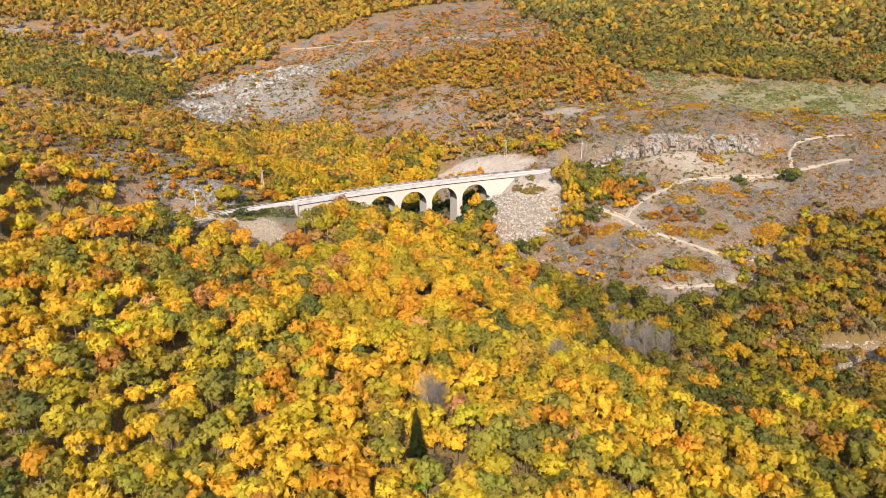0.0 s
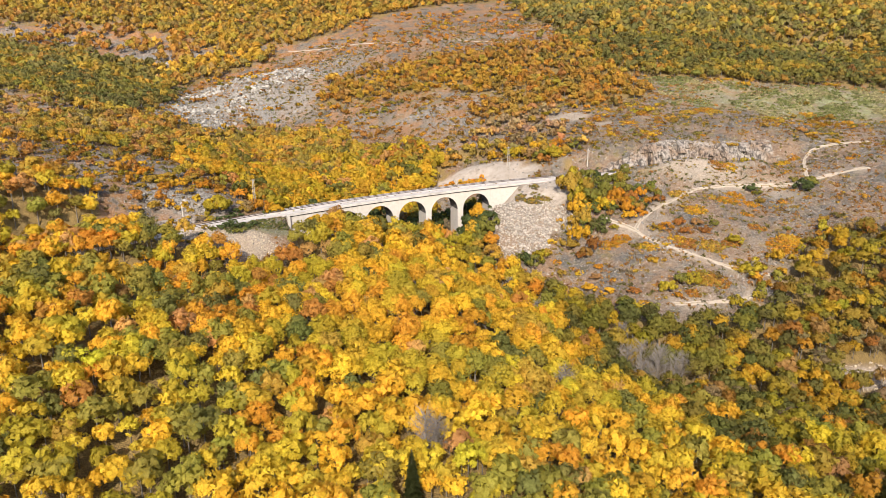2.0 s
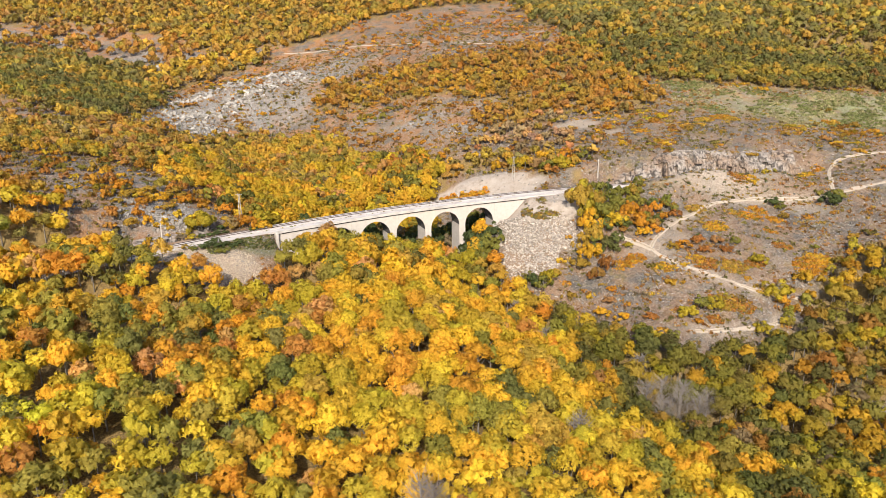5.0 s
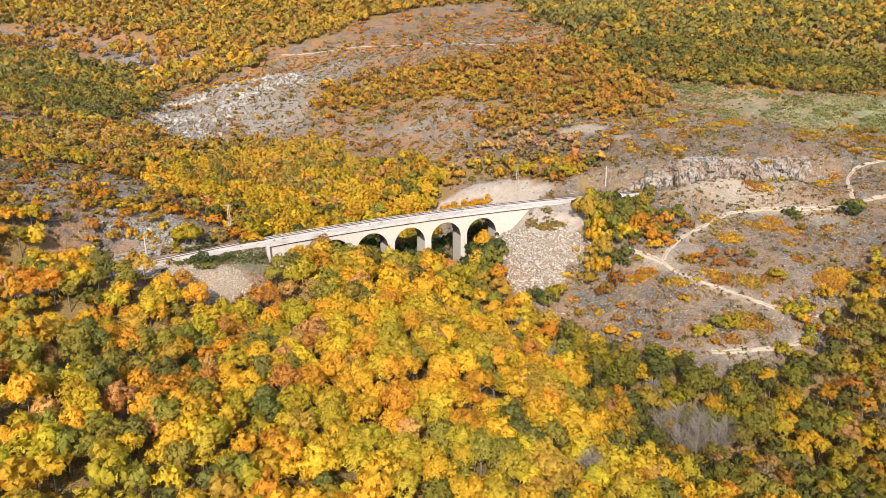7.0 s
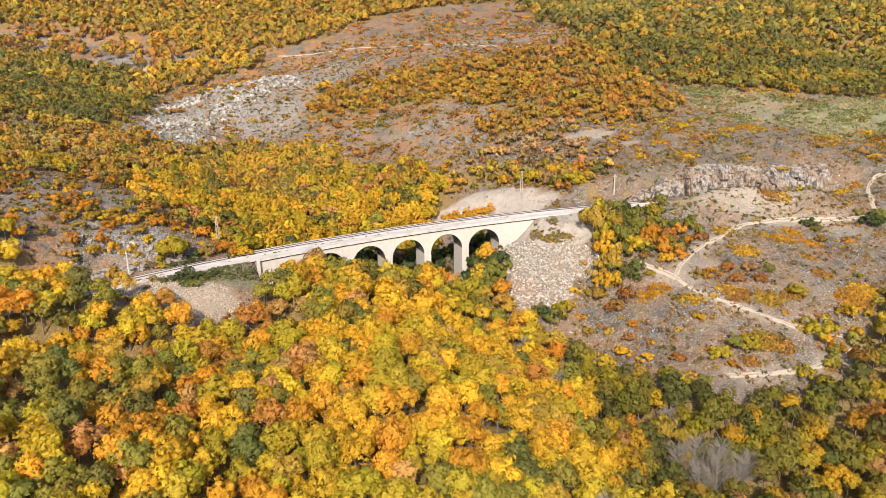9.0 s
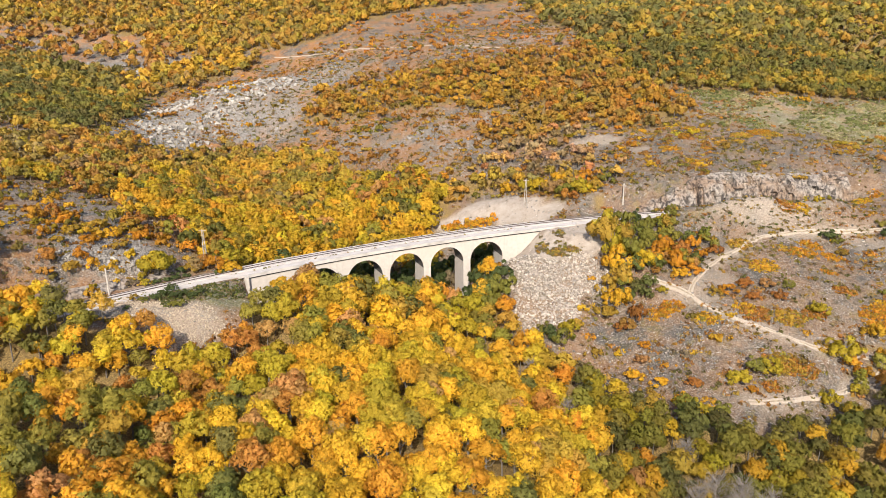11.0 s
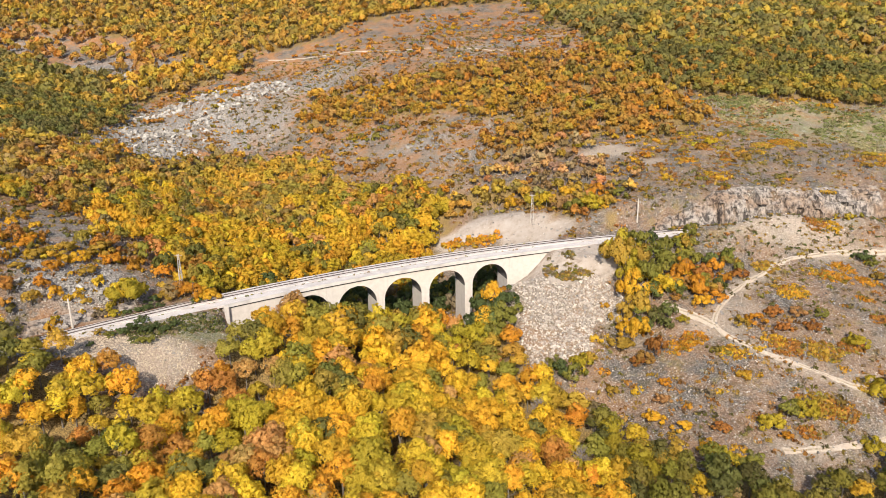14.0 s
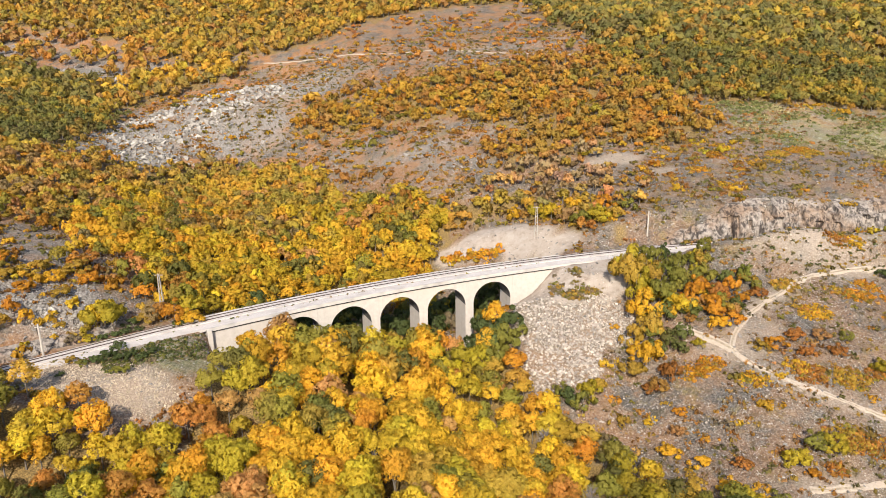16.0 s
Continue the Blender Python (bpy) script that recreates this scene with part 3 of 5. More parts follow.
def cover_at(x, y):
    """The share of trees and the mix of their tones at each place."""
    wx, wy = (vnoise(x, y, 18, 31, 3) - 0.5) * 16, (vnoise(x, y, 18, 37, 3) - 0.5) * 16
    share = 0.06 + 0.6 * step(0.54, 0.68, vnoise(x, y, 13, 61, 3))
    share = share * (1 - 0.75 * step(36, 46, x) * step(300, 285, y))
    kind = np.full(x.shape, 6)
    jx, jy = (hashed(x * 7.3, y * 3.1, 5) - 0.5) * 9, (hashed(x * 5.9, y * 4.7, 8) - 0.5) * 9
    for outline, v, k in WOODS:
        inside = within(x + wx + jx, y + wy + jy, outline)
        thin = v if v > 0.7 else np.minimum(0.78, v * (0.25 + 1.6 * step(0.4, 0.65, vnoise(x, y, 12, 63, 2))))
        share, kind = np.where(inside, thin, share), np.where(inside, k, kind)
    mottled = vnoise(x, y, 26, 41, 2)
    kind = np.where((kind == 0) & (y > 295) & (mottled > 0.5), 8, kind)
    front = y < front_edge(x) + wy * 0.3
    green = (vnoise(x, y, 40, 77, 2) > 0.56) & ~((np.abs(x + 8) < 36) & (y > 128))
    share = np.where(front, 0.98, share)
    kind = np.where(front, np.where(green | (y < 120) & (np.abs(x + 58) < 24), 1, 0), kind)
    kind = np.where(front & (x < -36) & (y > 150) & (vnoise(x, y, 12, 79, 2) > 0.4), 13, kind)
    crest = front & (((x + 8) / 34) ** 2 + ((y - 172) / 60) ** 2 + (vnoise(x, y, 15, 83, 2) - 0.5) < 1)
    kind = np.where(crest, 7, kind)
    gully = front & (x > 30) & (y > 165 - (x - 30) * 0.2)
    kind = np.where(gully, np.where(x > 84, 8, 2), kind)
    kind = np.where(front & (x > 48) & (y < 150) & (vnoise(x, y, 14, 87, 2) > 0.45), 2, kind)
    share = share * (1 - 0.97 * np.maximum(step(0.3, 0.6, pale(x, y)), step(0.3, 0.6, tip_zone(x, y)))) * (1 - 0.93 * step(0.15, 0.45, meadow(x, y)))
    s, w = rail_coords(x, y)
    on_line = (np.abs(w - 3.2) < 5.0) & ((s < -50) | (s > 30)) & (s > -86) & (s < 115)
    on_bridge = (w > -2.2) & (w < 8.5) & (np.abs(s) < 60) | (w > 8) & (w < 12.5) & (s > -44) & (s < 18)
    share = np.where(on_line | on_bridge | on_bank(x, y), 0, share)
    return share, kind


def scatter(x0, x1, y0, y1, cell, mingled=0.5):
    """Places in a loose grid, with the share of trees and a tone for each."""
    xs, ys = np.arange(x0, x1, cell), np.arange(y0, y1, cell)
    x, y = [a.ravel() for a in np.meshgrid(xs, ys)]
    x = x + RNG.uniform(-0.48, 0.48, x.size) * cell
    y = y + RNG.uniform(-0.48, 0.48, y.size) * cell
    share, kind = cover_at(x, y)
    keep = RNG.uniform(size=x.size) < share
    x, y, kind = x[keep], y[keep], kind[keep]
    rank = np.empty(x.size)
    rank[np.argsort(vnoise(x, y, 15, 51, 3))] = np.linspace(0, 0.999, x.size)
    roll = np.where(RNG.uniform(size=x.size) > mingled, np.clip(rank + RNG.normal(size=x.size) * 0.06, 0, 0.999), RNG.uniform(size=x.size))
    chance = np.cumsum(MIXES, 1)[kind]
    tone = (roll[:, None] > chance).sum(1).clip(0, len(TONES) - 1)
    return x, y, kind, tone


gx = axis([(-4000, -1000, 300), (-1000, -340, 30), (-340, -112, 3), (-112, 160, 1.5), (160, 340, 3), (340, 1000, 30), (1000, 4000, 300)])
gy = axis([(-3000, -200, 300), (-200, 60, 13), (60, 200, 2.5), (200, 310, 1.5), (310, 600, 2.8), (600, 800, 8), (800, 4400, 200)])
X, Y = np.meshgrid(gx, gy)
Z = land(X, Y)
verts = np.stack([X, Y, Z], -1).reshape(-1, 3)
nx, ny = len(gx), len(gy)
ids = np.arange(nx * ny).reshape(ny, nx)
quads = np.stack([ids[:-1, :-1], ids[:-1, 1:], ids[1:, 1:], ids[1:, :-1]], -1).reshape(-1, 4)
MAIN_TRACK = [(150, 272), (120, 271), (103, 269.5), (91.4, 266), (83.8, 263), (73.8, 256.3), (67.7, 250.7), (63.8, 245.9), (61.3, 240.5), (65.3, 235.4), (70.6, 231.5), (76.8, 228.5), (85.2, 224.6), (92.9, 222.9), (98.9, 222.4)]
LOW_TRACK = [(98.9, 222.4), (99.4, 220.3), (94.4, 216.7), (86.2, 213.1), (74.4, 209.9), (64.9, 208.7)]


def worn(x, y):
    """Bare soil beside the dirt tracks."""
    d = np.full(x.shape, 99.0)
    for line in (MAIN_TRACK, LOW_TRACK):
        for (ax, ay), (bx, by) in zip(line, line[1:]):
            t = np.clip(((x - ax) * (bx - ax) + (y - ay) * (by - ay)) / ((bx - ax) ** 2 + (by - ay) ** 2), 0, 1)
            d = np.minimum(d, np.hypot(x - ax - t * (bx - ax), y - ay - t * (by - ay)))
    return 0.6 * step(3.4, 0.8, d) * step(0.3, 0.6, vnoise(x, y, 5, 101, 3))


me = soup("ground", verts, quads, [GROUND], smooth=True)
fx, fy = verts[:, 0], verts[:, 1]
rusty = (1 - 0.7 * whiterock(fx, fy)) * np.clip(0.4 + 0.32 * step(315, 350, fy) + 0.3 * step(-40, -80, fx), 0, 1) * (1 - 0.35 * step(40, 60, fx) * step(360, 330, fy))
cover = np.stack([np.maximum(pale(fx, fy), worn(fx, fy)), meadow(fx, fy), rusty, np.ones_like(fx)], -1)
me.attributes.new("cover", "FLOAT_COLOR", "POINT").data.foreach_set("color", cover.astype(np.float32).ravel())
me.attributes.new("rock", "FLOAT", "POINT").data.foreach_set("value", whiterock(fx, fy).astype(np.float32))
litter = step(0.8, 0.95, cover_at(fx, fy)[0])
me.attributes.new("litter", "FLOAT", "POINT").data.foreach_set("value", litter.astype(np.float32))
tagged(new("ground", me), "stony grey-brown hillside with patches of rusty low scrub", "hillside", kind="structure")


NEAR = [crown(RNG, 1700, 0.23, 2.5, 3.5, int(RNG.integers(34, 46))) for _ in range(8)]
FINE = [crown(RNG, 800, 0.31, 2.45, 3.4, int(RNG.integers(30, 40))) for _ in range(8)]
MIDDLE = [crown(RNG, 360, 0.46, 2.45, 3.3, int(RNG.integers(22, 30))) for _ in range(7)]
BACK = [crown(RNG, 540, 0.29, 2.3, 3.3, int(RNG.integers(15, 22))) for _ in range(6)]
FAR = [crown(RNG, 112, 0.5, 1.8, 2.3, int(RNG.integers(10, 15))) for _ in range(6)]
FARTHER = [crown(RNG, 36, 0.92, 1.75, 2.1, int(RNG.integers(7, 11))) for _ in range(6)]
LOWER = [crown(RNG, 85, 0.6, 1.8, 2.1, int(RNG.integers(12, 17))) for _ in range(4)]
SHRUB = [crown(RNG, 110, 0.32, 1.2, 0.8, int(RNG.integers(6, 11)), 0.3, 1.2, 0.12, 0.36) for _ in range(5)]
TUFT_SHAPE = [crown(RNG, 12, 0.4, 0.85, 0.32, 5, 0.2, 1.1, 0.1, 0.4) for _ in range(6)]
MAT = [crown(RNG, 190, 0.28, 2.2, 0.2, int(RNG.integers(8, 14)), 0.2, 1.2, 0.08, 0.3) for _ in range(4)]


def wood(name, x, y, z, scale, tone, crowns, lift, label, stems=True, leaves=LEAF_FAR):
    """Many trees as one mesh."""
    turn = RNG.uniform(0, 2 * math.pi, len(x))
    vs, fs, cs, mi, ns, n = [], [], [], [], [], 0
    for i in range(len(x)):
        c = crowns[i % len(crowns)]
        ca, sa, k = math.cos(turn[i]), math.sin(turn[i]), scale[i]
        spin = np.array(((ca, sa, 0), (-sa, ca, 0), (0, 0, 1)))
        p = c[:, :3] @ spin * np.array((k, k, k * RNG.uniform(0.85, 1.2))) + np.array((x[i], y[i], z[i] + lift * k))
        f = np.arange(len(c)).reshape(-1, 3) + n
        vs.append(p), fs.append(f), ns.append(c[:, 3:] @ spin), cs.append(np.repeat(tone[i][None], len(c), 0)), mi.append(np.zeros(len(f), int))
        n += len(c)
        if stems:
            v, f = stem([(x[i], y[i], z[i] - 0.5), (x[i] + 0.1, y[i], z[i] + lift * k)], (0.17 * k, 0.08 * k), 3)
            vs.append(v), fs.append(f + n), cs.append(np.zeros((len(v), 3))), mi.append(np.ones(len(f), int))
            ns.append(unit((v - np.array((x[i] + 0.05, y[i], 0))) * np.array((1, 1, 0))))
            n += len(v)
    me = soup(name, np.concatenate(vs), np.concatenate(fs), [leaves, BARK], np.concatenate(mi), np.concatenate(cs), True, np.concatenate(ns))
    return tagged(new(name, me), label, "trees", kind="stuff")


def leafy(name, c, lift):
    """One crown as a mesh, lifted over the ground."""
    return soup(name, c[:, :3] + np.array((0, 0, lift)), np.arange(len(c)).reshape(-1, 3), [LEAF_ONE], smooth=True, normals=c[:, 3:])


def tinted(tone, spread=0.14, level=0.25, among=None):
    """A colour for each tree, drawn somewhat towards the tone of the wood that it stands in."""
    t = TONES[tone]
    mean = np.broadcast_to(t.mean(0), t.shape).copy()
    if among is not None:
        for k in np.unique(among):
            mean[among == k] = t[among == k].mean(0)
    t = (t * (1 - level) + mean * level) * (1 + RNG.normal(size=(len(tone), 1)) * spread)
    return np.clip(t * (1 + RNG.normal(size=(len(tone), 3)) * 0.045), 0.01, 0.75)


# bare trees: place and height
BARE = [(44, 176, 9), (48, 179, 9.5), (53, 180, 9), (51, 175, 10), (46.5, 171.5, 8.5), (56, 176.5, 9), (58.8, 180, 8), (46, 190.5, 7), (-3.2, 122, 9.5), (-1.4, 123.2, 8), (24.8, 151, 8), (26, 206, 6), (20, 224, 6)]
# where trees of one tone stand in the front wood
TONE_SPOTS = {
    7: [(-30, 183), (-27, 186), (-18, 172), (-14, 171), (-29, 170), (-6, 149), (-5, 189), (-31, 211), (-19, 220), (-39, 212), (1, 222)],
    6: [(-25, 162), (21, 204), (-31, 251), (-43, 184), (-41, 206)],
    5: [(3, 158), (-31, 227), (-38, 246), (-9, 160), (-43, 214), (-16, 178), (-23, 163), (40, 190), (-1, 261)],
    8: [(-12, 218), (4, 170), (20, 180), (20, 148), (-10, 231), (10, 204), (-3, 195)],
    4: [(-21, 209), (-34, 177), (-28, 153), (17, 170), (14, 158), (0, 147), (12, 161), (32, 163), (-31, 161)],
    3: [(-40, 223), (-30, 209), (10, 174), (17, 158), (9, 148), (30, 178), (2, 143), (-42, 218), (9, 179), (38, 194)],
    2: [(-19, 152), (-3, 156), (-4, 145), (27, 155), (-10, 178), (-33, 206), (-1, 206), (6, 186), (-44, 204), (-18, 156), (-22, 155), (5, 152)],
    1: [(9, 160), (-22, 173), (-25, 256), (-29, 266), (-16, 142), (-19, 140), (-12, 150), (-27, 175), (5, 236), (-13, 190), (-12, 141)],
    0: [(-15, 186), (-23, 192), (-24, 198), (-11, 254), (-15, 262), (2, 173), (32, 187), (27, 190), (20, 219), (16, 230), (8, 220), (31, 167), (-30, 142), (-24, 139), (-9, 165), (-2, 168), (-18, 196), (-18, 186), (-8, 250), (-26, 200), (-37, 183), (-36, 162), (28, 185), (21, 165), (15, 198), (-6, 170)],
}
# the front wood: single trees in its middle, the rest as one
x, y, kind, tone = scatter(-165, 170, 76, 256, 3.55)
front = (y < front_edge(x) + 4) & (np.abs(x) < 18 + 0.62 * y) & (np.hypot((x + 3) / 5.2, (y - 106.5) / 4) > 1) & (np.min([np.hypot(x - bx, y - by) for bx, by, _ in BARE], axis=0) > 2.4)
x, y, kind, tone = x[front], y[front], kind[front], tone[front]
for at, places in TONE_SPOTS.items():
    for ax, ay in places:
        tone[np.hypot(x - ax, y - ay) < 3.4] = at
z = land(x, y)
scale = RNG.uniform(0.78, 1.3, len(x)) * (1 + 0.4 * step(222, 238, y) * step(2, -4, x))
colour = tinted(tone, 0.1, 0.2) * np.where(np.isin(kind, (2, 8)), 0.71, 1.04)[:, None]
score = np.hypot((x + 8) / 1.0, (y - 178) / 1.25)
order = np.argsort(score)
single, rest = order[:290], order[290:]
TREE_MESH = []
for c in NEAR:
    h = 5.2
    v, f = trunk(RNG, h, 0.2, 4)
    TREE_MESH.append((leafy("crown", c, 4.5), soup("trunk", v, f, [BARK])))
for i in single:
    crown_mesh, trunk_mesh = TREE_MESH[int(i) % len(TREE_MESH)]
    tree = thing("oak_tree", (x[i], y[i], z[i]), f"{TONE_WORDS[tone[i]]} broadleaf oak tree in autumn on the wooded slope", "tree", "trees of the front wood")
    tree.rotation_euler = (0, 0, RNG.uniform(0, 6.28))
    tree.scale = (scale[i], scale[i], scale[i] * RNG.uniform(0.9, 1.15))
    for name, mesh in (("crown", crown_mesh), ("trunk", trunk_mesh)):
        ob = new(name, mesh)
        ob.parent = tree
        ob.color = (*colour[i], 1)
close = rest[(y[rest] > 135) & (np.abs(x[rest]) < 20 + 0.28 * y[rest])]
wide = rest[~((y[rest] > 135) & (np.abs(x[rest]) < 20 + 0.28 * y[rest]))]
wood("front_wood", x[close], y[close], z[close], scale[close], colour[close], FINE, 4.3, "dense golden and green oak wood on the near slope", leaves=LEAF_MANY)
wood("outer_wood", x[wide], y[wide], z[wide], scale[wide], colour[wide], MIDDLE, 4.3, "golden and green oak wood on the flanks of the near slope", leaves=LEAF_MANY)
# the wood goes on below the start of the flight
x, y, kind, tone = scatter(-110, 110, -60, 76, 4.4)
wood("lower_wood", x, y, land(x, y), RNG.uniform(1.25, 1.8, len(x)), tinted(tone), LOWER, 2.6, "oak wood on the lower slope")

# woods and scrub behind
x, y, kind, tone = scatter(-300, 260, 196, 420, 2.7, 0.3)
back = (y > front_edge(x) + 4) & (np.abs(x) < 30 + 0.62 * y)
x, y, kind, tone = x[back], y[back], kind[back], tone[back]
z = land(x, y)
big = np.isin(kind, (0, 2, 5, 9, 12)) | (kind == 10) & (RNG.uniform(size=len(x)) < 0.12) | (kind == 11) & (RNG.uniform(size=len(x)) < 0.5) | np.isin(kind, (3, 8)) & (RNG.uniform(size=len(x)) < 0.6)
gold = big & (kind == 0) & (y < 330)
close_by = big & ~gold & (y < 292)
big = big & ~gold & ~close_by
low = (kind == 6) & (RNG.uniform(size=len(x)) < 0.75) | (kind == 4) & (RNG.uniform(size=len(x)) < 0.5)
scrub = ~big & ~low & ~gold & ~close_by
wood("viaduct_wood", x[gold], y[gold], z[gold], RNG.uniform(0.8, 1.3, gold.sum()), tinted(np.where(RNG.uniform(size=gold.sum()) < 0.16, RNG.choice((3, 4, 8, 5), gold.sum()), tone[gold])) * 0.9, BACK, 2.6, "golden and orange wood in the hollow behind the viaduct")
wood("trackside_wood", x[close_by], y[close_by], z[close_by], RNG.uniform(0.6, 1.05, close_by.sum()), tinted(tone[close_by], 0.1, 0.3, kind[close_by]) * np.where(kind[close_by] == 11, 1.2, 0.94)[:, None], BACK, 2.2, "ochre and olive trees on the slopes beside the railway")
# the blue added to back_wood's tones is distance haze painted into the leaves
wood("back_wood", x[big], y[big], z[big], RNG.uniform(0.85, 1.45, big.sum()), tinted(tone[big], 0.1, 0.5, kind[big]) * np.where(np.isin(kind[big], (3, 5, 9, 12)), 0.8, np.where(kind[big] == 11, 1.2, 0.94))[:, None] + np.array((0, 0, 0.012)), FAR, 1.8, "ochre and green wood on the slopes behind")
wood("hillside_scrub", x[scrub], y[scrub], z[scrub], RNG.uniform(0.6, 1.7, scrub.sum()), tinted(tone[scrub], 0.2, 0.3) * 0.82, SHRUB, 0.6, "low orange and rust-coloured scrub on stony ground", False)
wood("heath_mats", x[low], y[low], z[low], RNG.uniform(0.5, 1.4, low.sum()), tinted(tone[low], 0.2, 0.35) * 0.78, MAT, 0.12, "flat orange mats of heath on the stony slope", False)
# dry low tufts all over the open ground
x, y = RNG.uniform(-175, 190, 48000), RNG.uniform(203, 480, 48000)
share, kind = cover_at(x, y)
keep = (share < 0.72) & (pale(x, y) < 0.4) & (y > front_edge(x)) & (np.abs(x) < 20 + 0.6 * y) & (vnoise(x, y, 9, 97, 3) + RNG.uniform(-0.25, 0.25, x.size) > 0.42)
s_, w_ = rail_coords(x, y)
keep &= ~((w_ > -1.5) & (w_ < 8.5) & (np.abs(s_) < 115)) & ~on_bank(x, y) & (tip_zone(x, y) < 0.2) & (meadow(x, y) < 0.45)
x, y = x[keep], y[keep]
dull = np.where(vnoise(x, y, 16, 99, 2) > 0.5, RNG.choice((9, 6, 8, 6, 7), x.size), RNG.choice((9, 4, 9, 8, 3), x.size))
wood("dry_tufts", x, y, land(x, y), RNG.uniform(0.45, 1.15, x.size), tinted(dull, 0.2, 0.3) * 0.75, TUFT_SHAPE, 0.12, "low dry brown and olive tufts over the stony slopes", False)
x, y, kind, tone = scatter(-400, 400, 420, 610, 4.0, 0.3)
seen = np.abs(x) < 30 + 0.62 * y
x, y, kind, tone = x[seen], y[seen], kind[seen], tone[seen]
thin = np.isin(kind, (4, 6))
# far_wood gets more blue in its colour, again in place of haze
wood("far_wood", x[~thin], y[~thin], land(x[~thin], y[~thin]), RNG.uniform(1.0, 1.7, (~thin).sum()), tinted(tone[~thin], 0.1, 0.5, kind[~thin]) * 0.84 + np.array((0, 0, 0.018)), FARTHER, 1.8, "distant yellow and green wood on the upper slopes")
wood("far_scrub", x[thin], y[thin], land(x[thin], y[thin]), RNG.uniform(0.7, 1.6, thin.sum()), tinted(tone[thin]), SHRUB, 0.6, "rust-coloured scrub on the far hill", False)


# ---- dirt tracks ----
def ribbon(name, points, width, label):
    pts = [Vector((*p, 0)) for p in points]
    line = []
    for i in range(len(pts) - 1):
        p0, p1, p2, p3 = pts[max(i - 1, 0)], pts[i], pts[i + 1], pts[min(i + 2, len(pts) - 1)]
        n = max(2, int((p2 - p1).length / 1.0))
        for k in range(n):
            t = k / n
            line.append(0.5 * ((2 * p1) + (p2 - p0) * t + (2 * p0 - 5 * p1 + 4 * p2 - p3) * t * t + (3 * p1 - p0 - 3 * p2 + p3) * t ** 3))
    line.append(pts[-1])
    bm = bmesh.new()
    rows = []
    for i, p in enumerate(line):
        d = (line[min(i + 1, len(line) - 1)] - line[max(i - 1, 0)]).normalized()
        side = Vector((-d.y, d.x, 0))
        wl = width * (0.5 + 0.4 * (noise.noise(p * 0.2) + 0.7 * noise.noise(p * 1.1)))
        wr = width * (0.5 + 0.4 * (noise.noise(p * 0.2 + Vector((50, 0, 0))) + 0.7 * noise.noise(p * 1.1 + Vector((9, 9, 0)))))
        row = []
        for u in (-1, -0.6, -0.2, 0.2, 0.6, 1):
            q = p + side * u * (wl if u < 0 else wr)
            row.append(bm.verts.new((q.x, q.y, float(land(q.x, q.y)) + (-0.25 if abs(u) == 1 else 0.14))))
        rows.append(row)
    for i, (a, b) in enumerate(zip(rows, rows[1:])):
        for k in range(5):
            f = bm.faces.new((a[k], a[k + 1], b[k + 1], b[k]))
            if k == 2 and noise.noise(line[i] * 0.15) > -0.12:
                f.material_index = 1
    me = bpy.data.meshes.new(name)
    bm.to_mesh(me)
    bm.free()
    me.materials.append(SAND)
    me.materials.append(VERGE)
    return tagged(new(name, me), label, "dirt track", kind="structure")


ribbon("dirt_track", MAIN_TRACK, 1.65, "pale winding dirt track across the stony slope")
ribbon("dirt_track", LOW_TRACK, 1.6, "narrow dirt track along the wood's edge")
ribbon("dirt_track", [(61.3, 240.5), (58, 243.5), (54.1, 246.3), (51.4, 248.2)], 2.2, "short worn branch of the dirt track")
ribbon("dirt_track", [(160, 293), (141, 291.3), (137, 290.6), (133, 285), (129.1, 273.5)], 1.6, "dirt track climbing the upper slope")
ribbon("hill_road", [(-93, 484), (-70, 474.6), (-44, 466.4), (-25, 455), (1, 444), (25, 428.5), (56, 416)], 1.3, "thin pale track across the far hill")


# ---- stones and rock ----
def stone_shape(rng, flat=0.7, corners=13):
    bm = bmesh.new()
    k = Vector((1.0, rng.uniform(0.55, 0.95), rng.uniform(0.45, 0.85) * flat / 0.7))
    for _ in range(corners):
        d = Vector(rng.normal(size=3)).normalized() * rng.uniform(0.42, 0.6)
        box = max(abs(d.x), abs(d.y), abs(d.z))
        d *= 0.5 + 0.25 / box
        bm.verts.new((d.x * k.x, d.y * k.y, d.z * k.z))
    hull = bmesh.ops.convex_hull(bm, input=bm.verts)
    bmesh.ops.delete(bm, geom=[v for v in hull["geom_interior"] if isinstance(v, bmesh.types.BMVert)], context="VERTS")
    bmesh.ops.triangulate(bm, faces=bm.faces)
    me = bpy.data.meshes.new("stone")
    bm.to_mesh(me)
    bm.free()
    return me


SHAPES = [stone_shape(RNG, 0.85, 10) for _ in range(8)]
PEBBLES = [stone_shape(RNG, 0.8, 9) for _ in range(8)]
SHAPE_DATA = []
for me in SHAPES + PEBBLES:
    v = np.empty(len(me.vertices) * 3, np.float32)
    me.vertices.foreach_get("co", v)
    SHAPE_DATA.append((v.reshape(-1, 3), np.array([tuple(p.vertices) for p in me.polygons])))


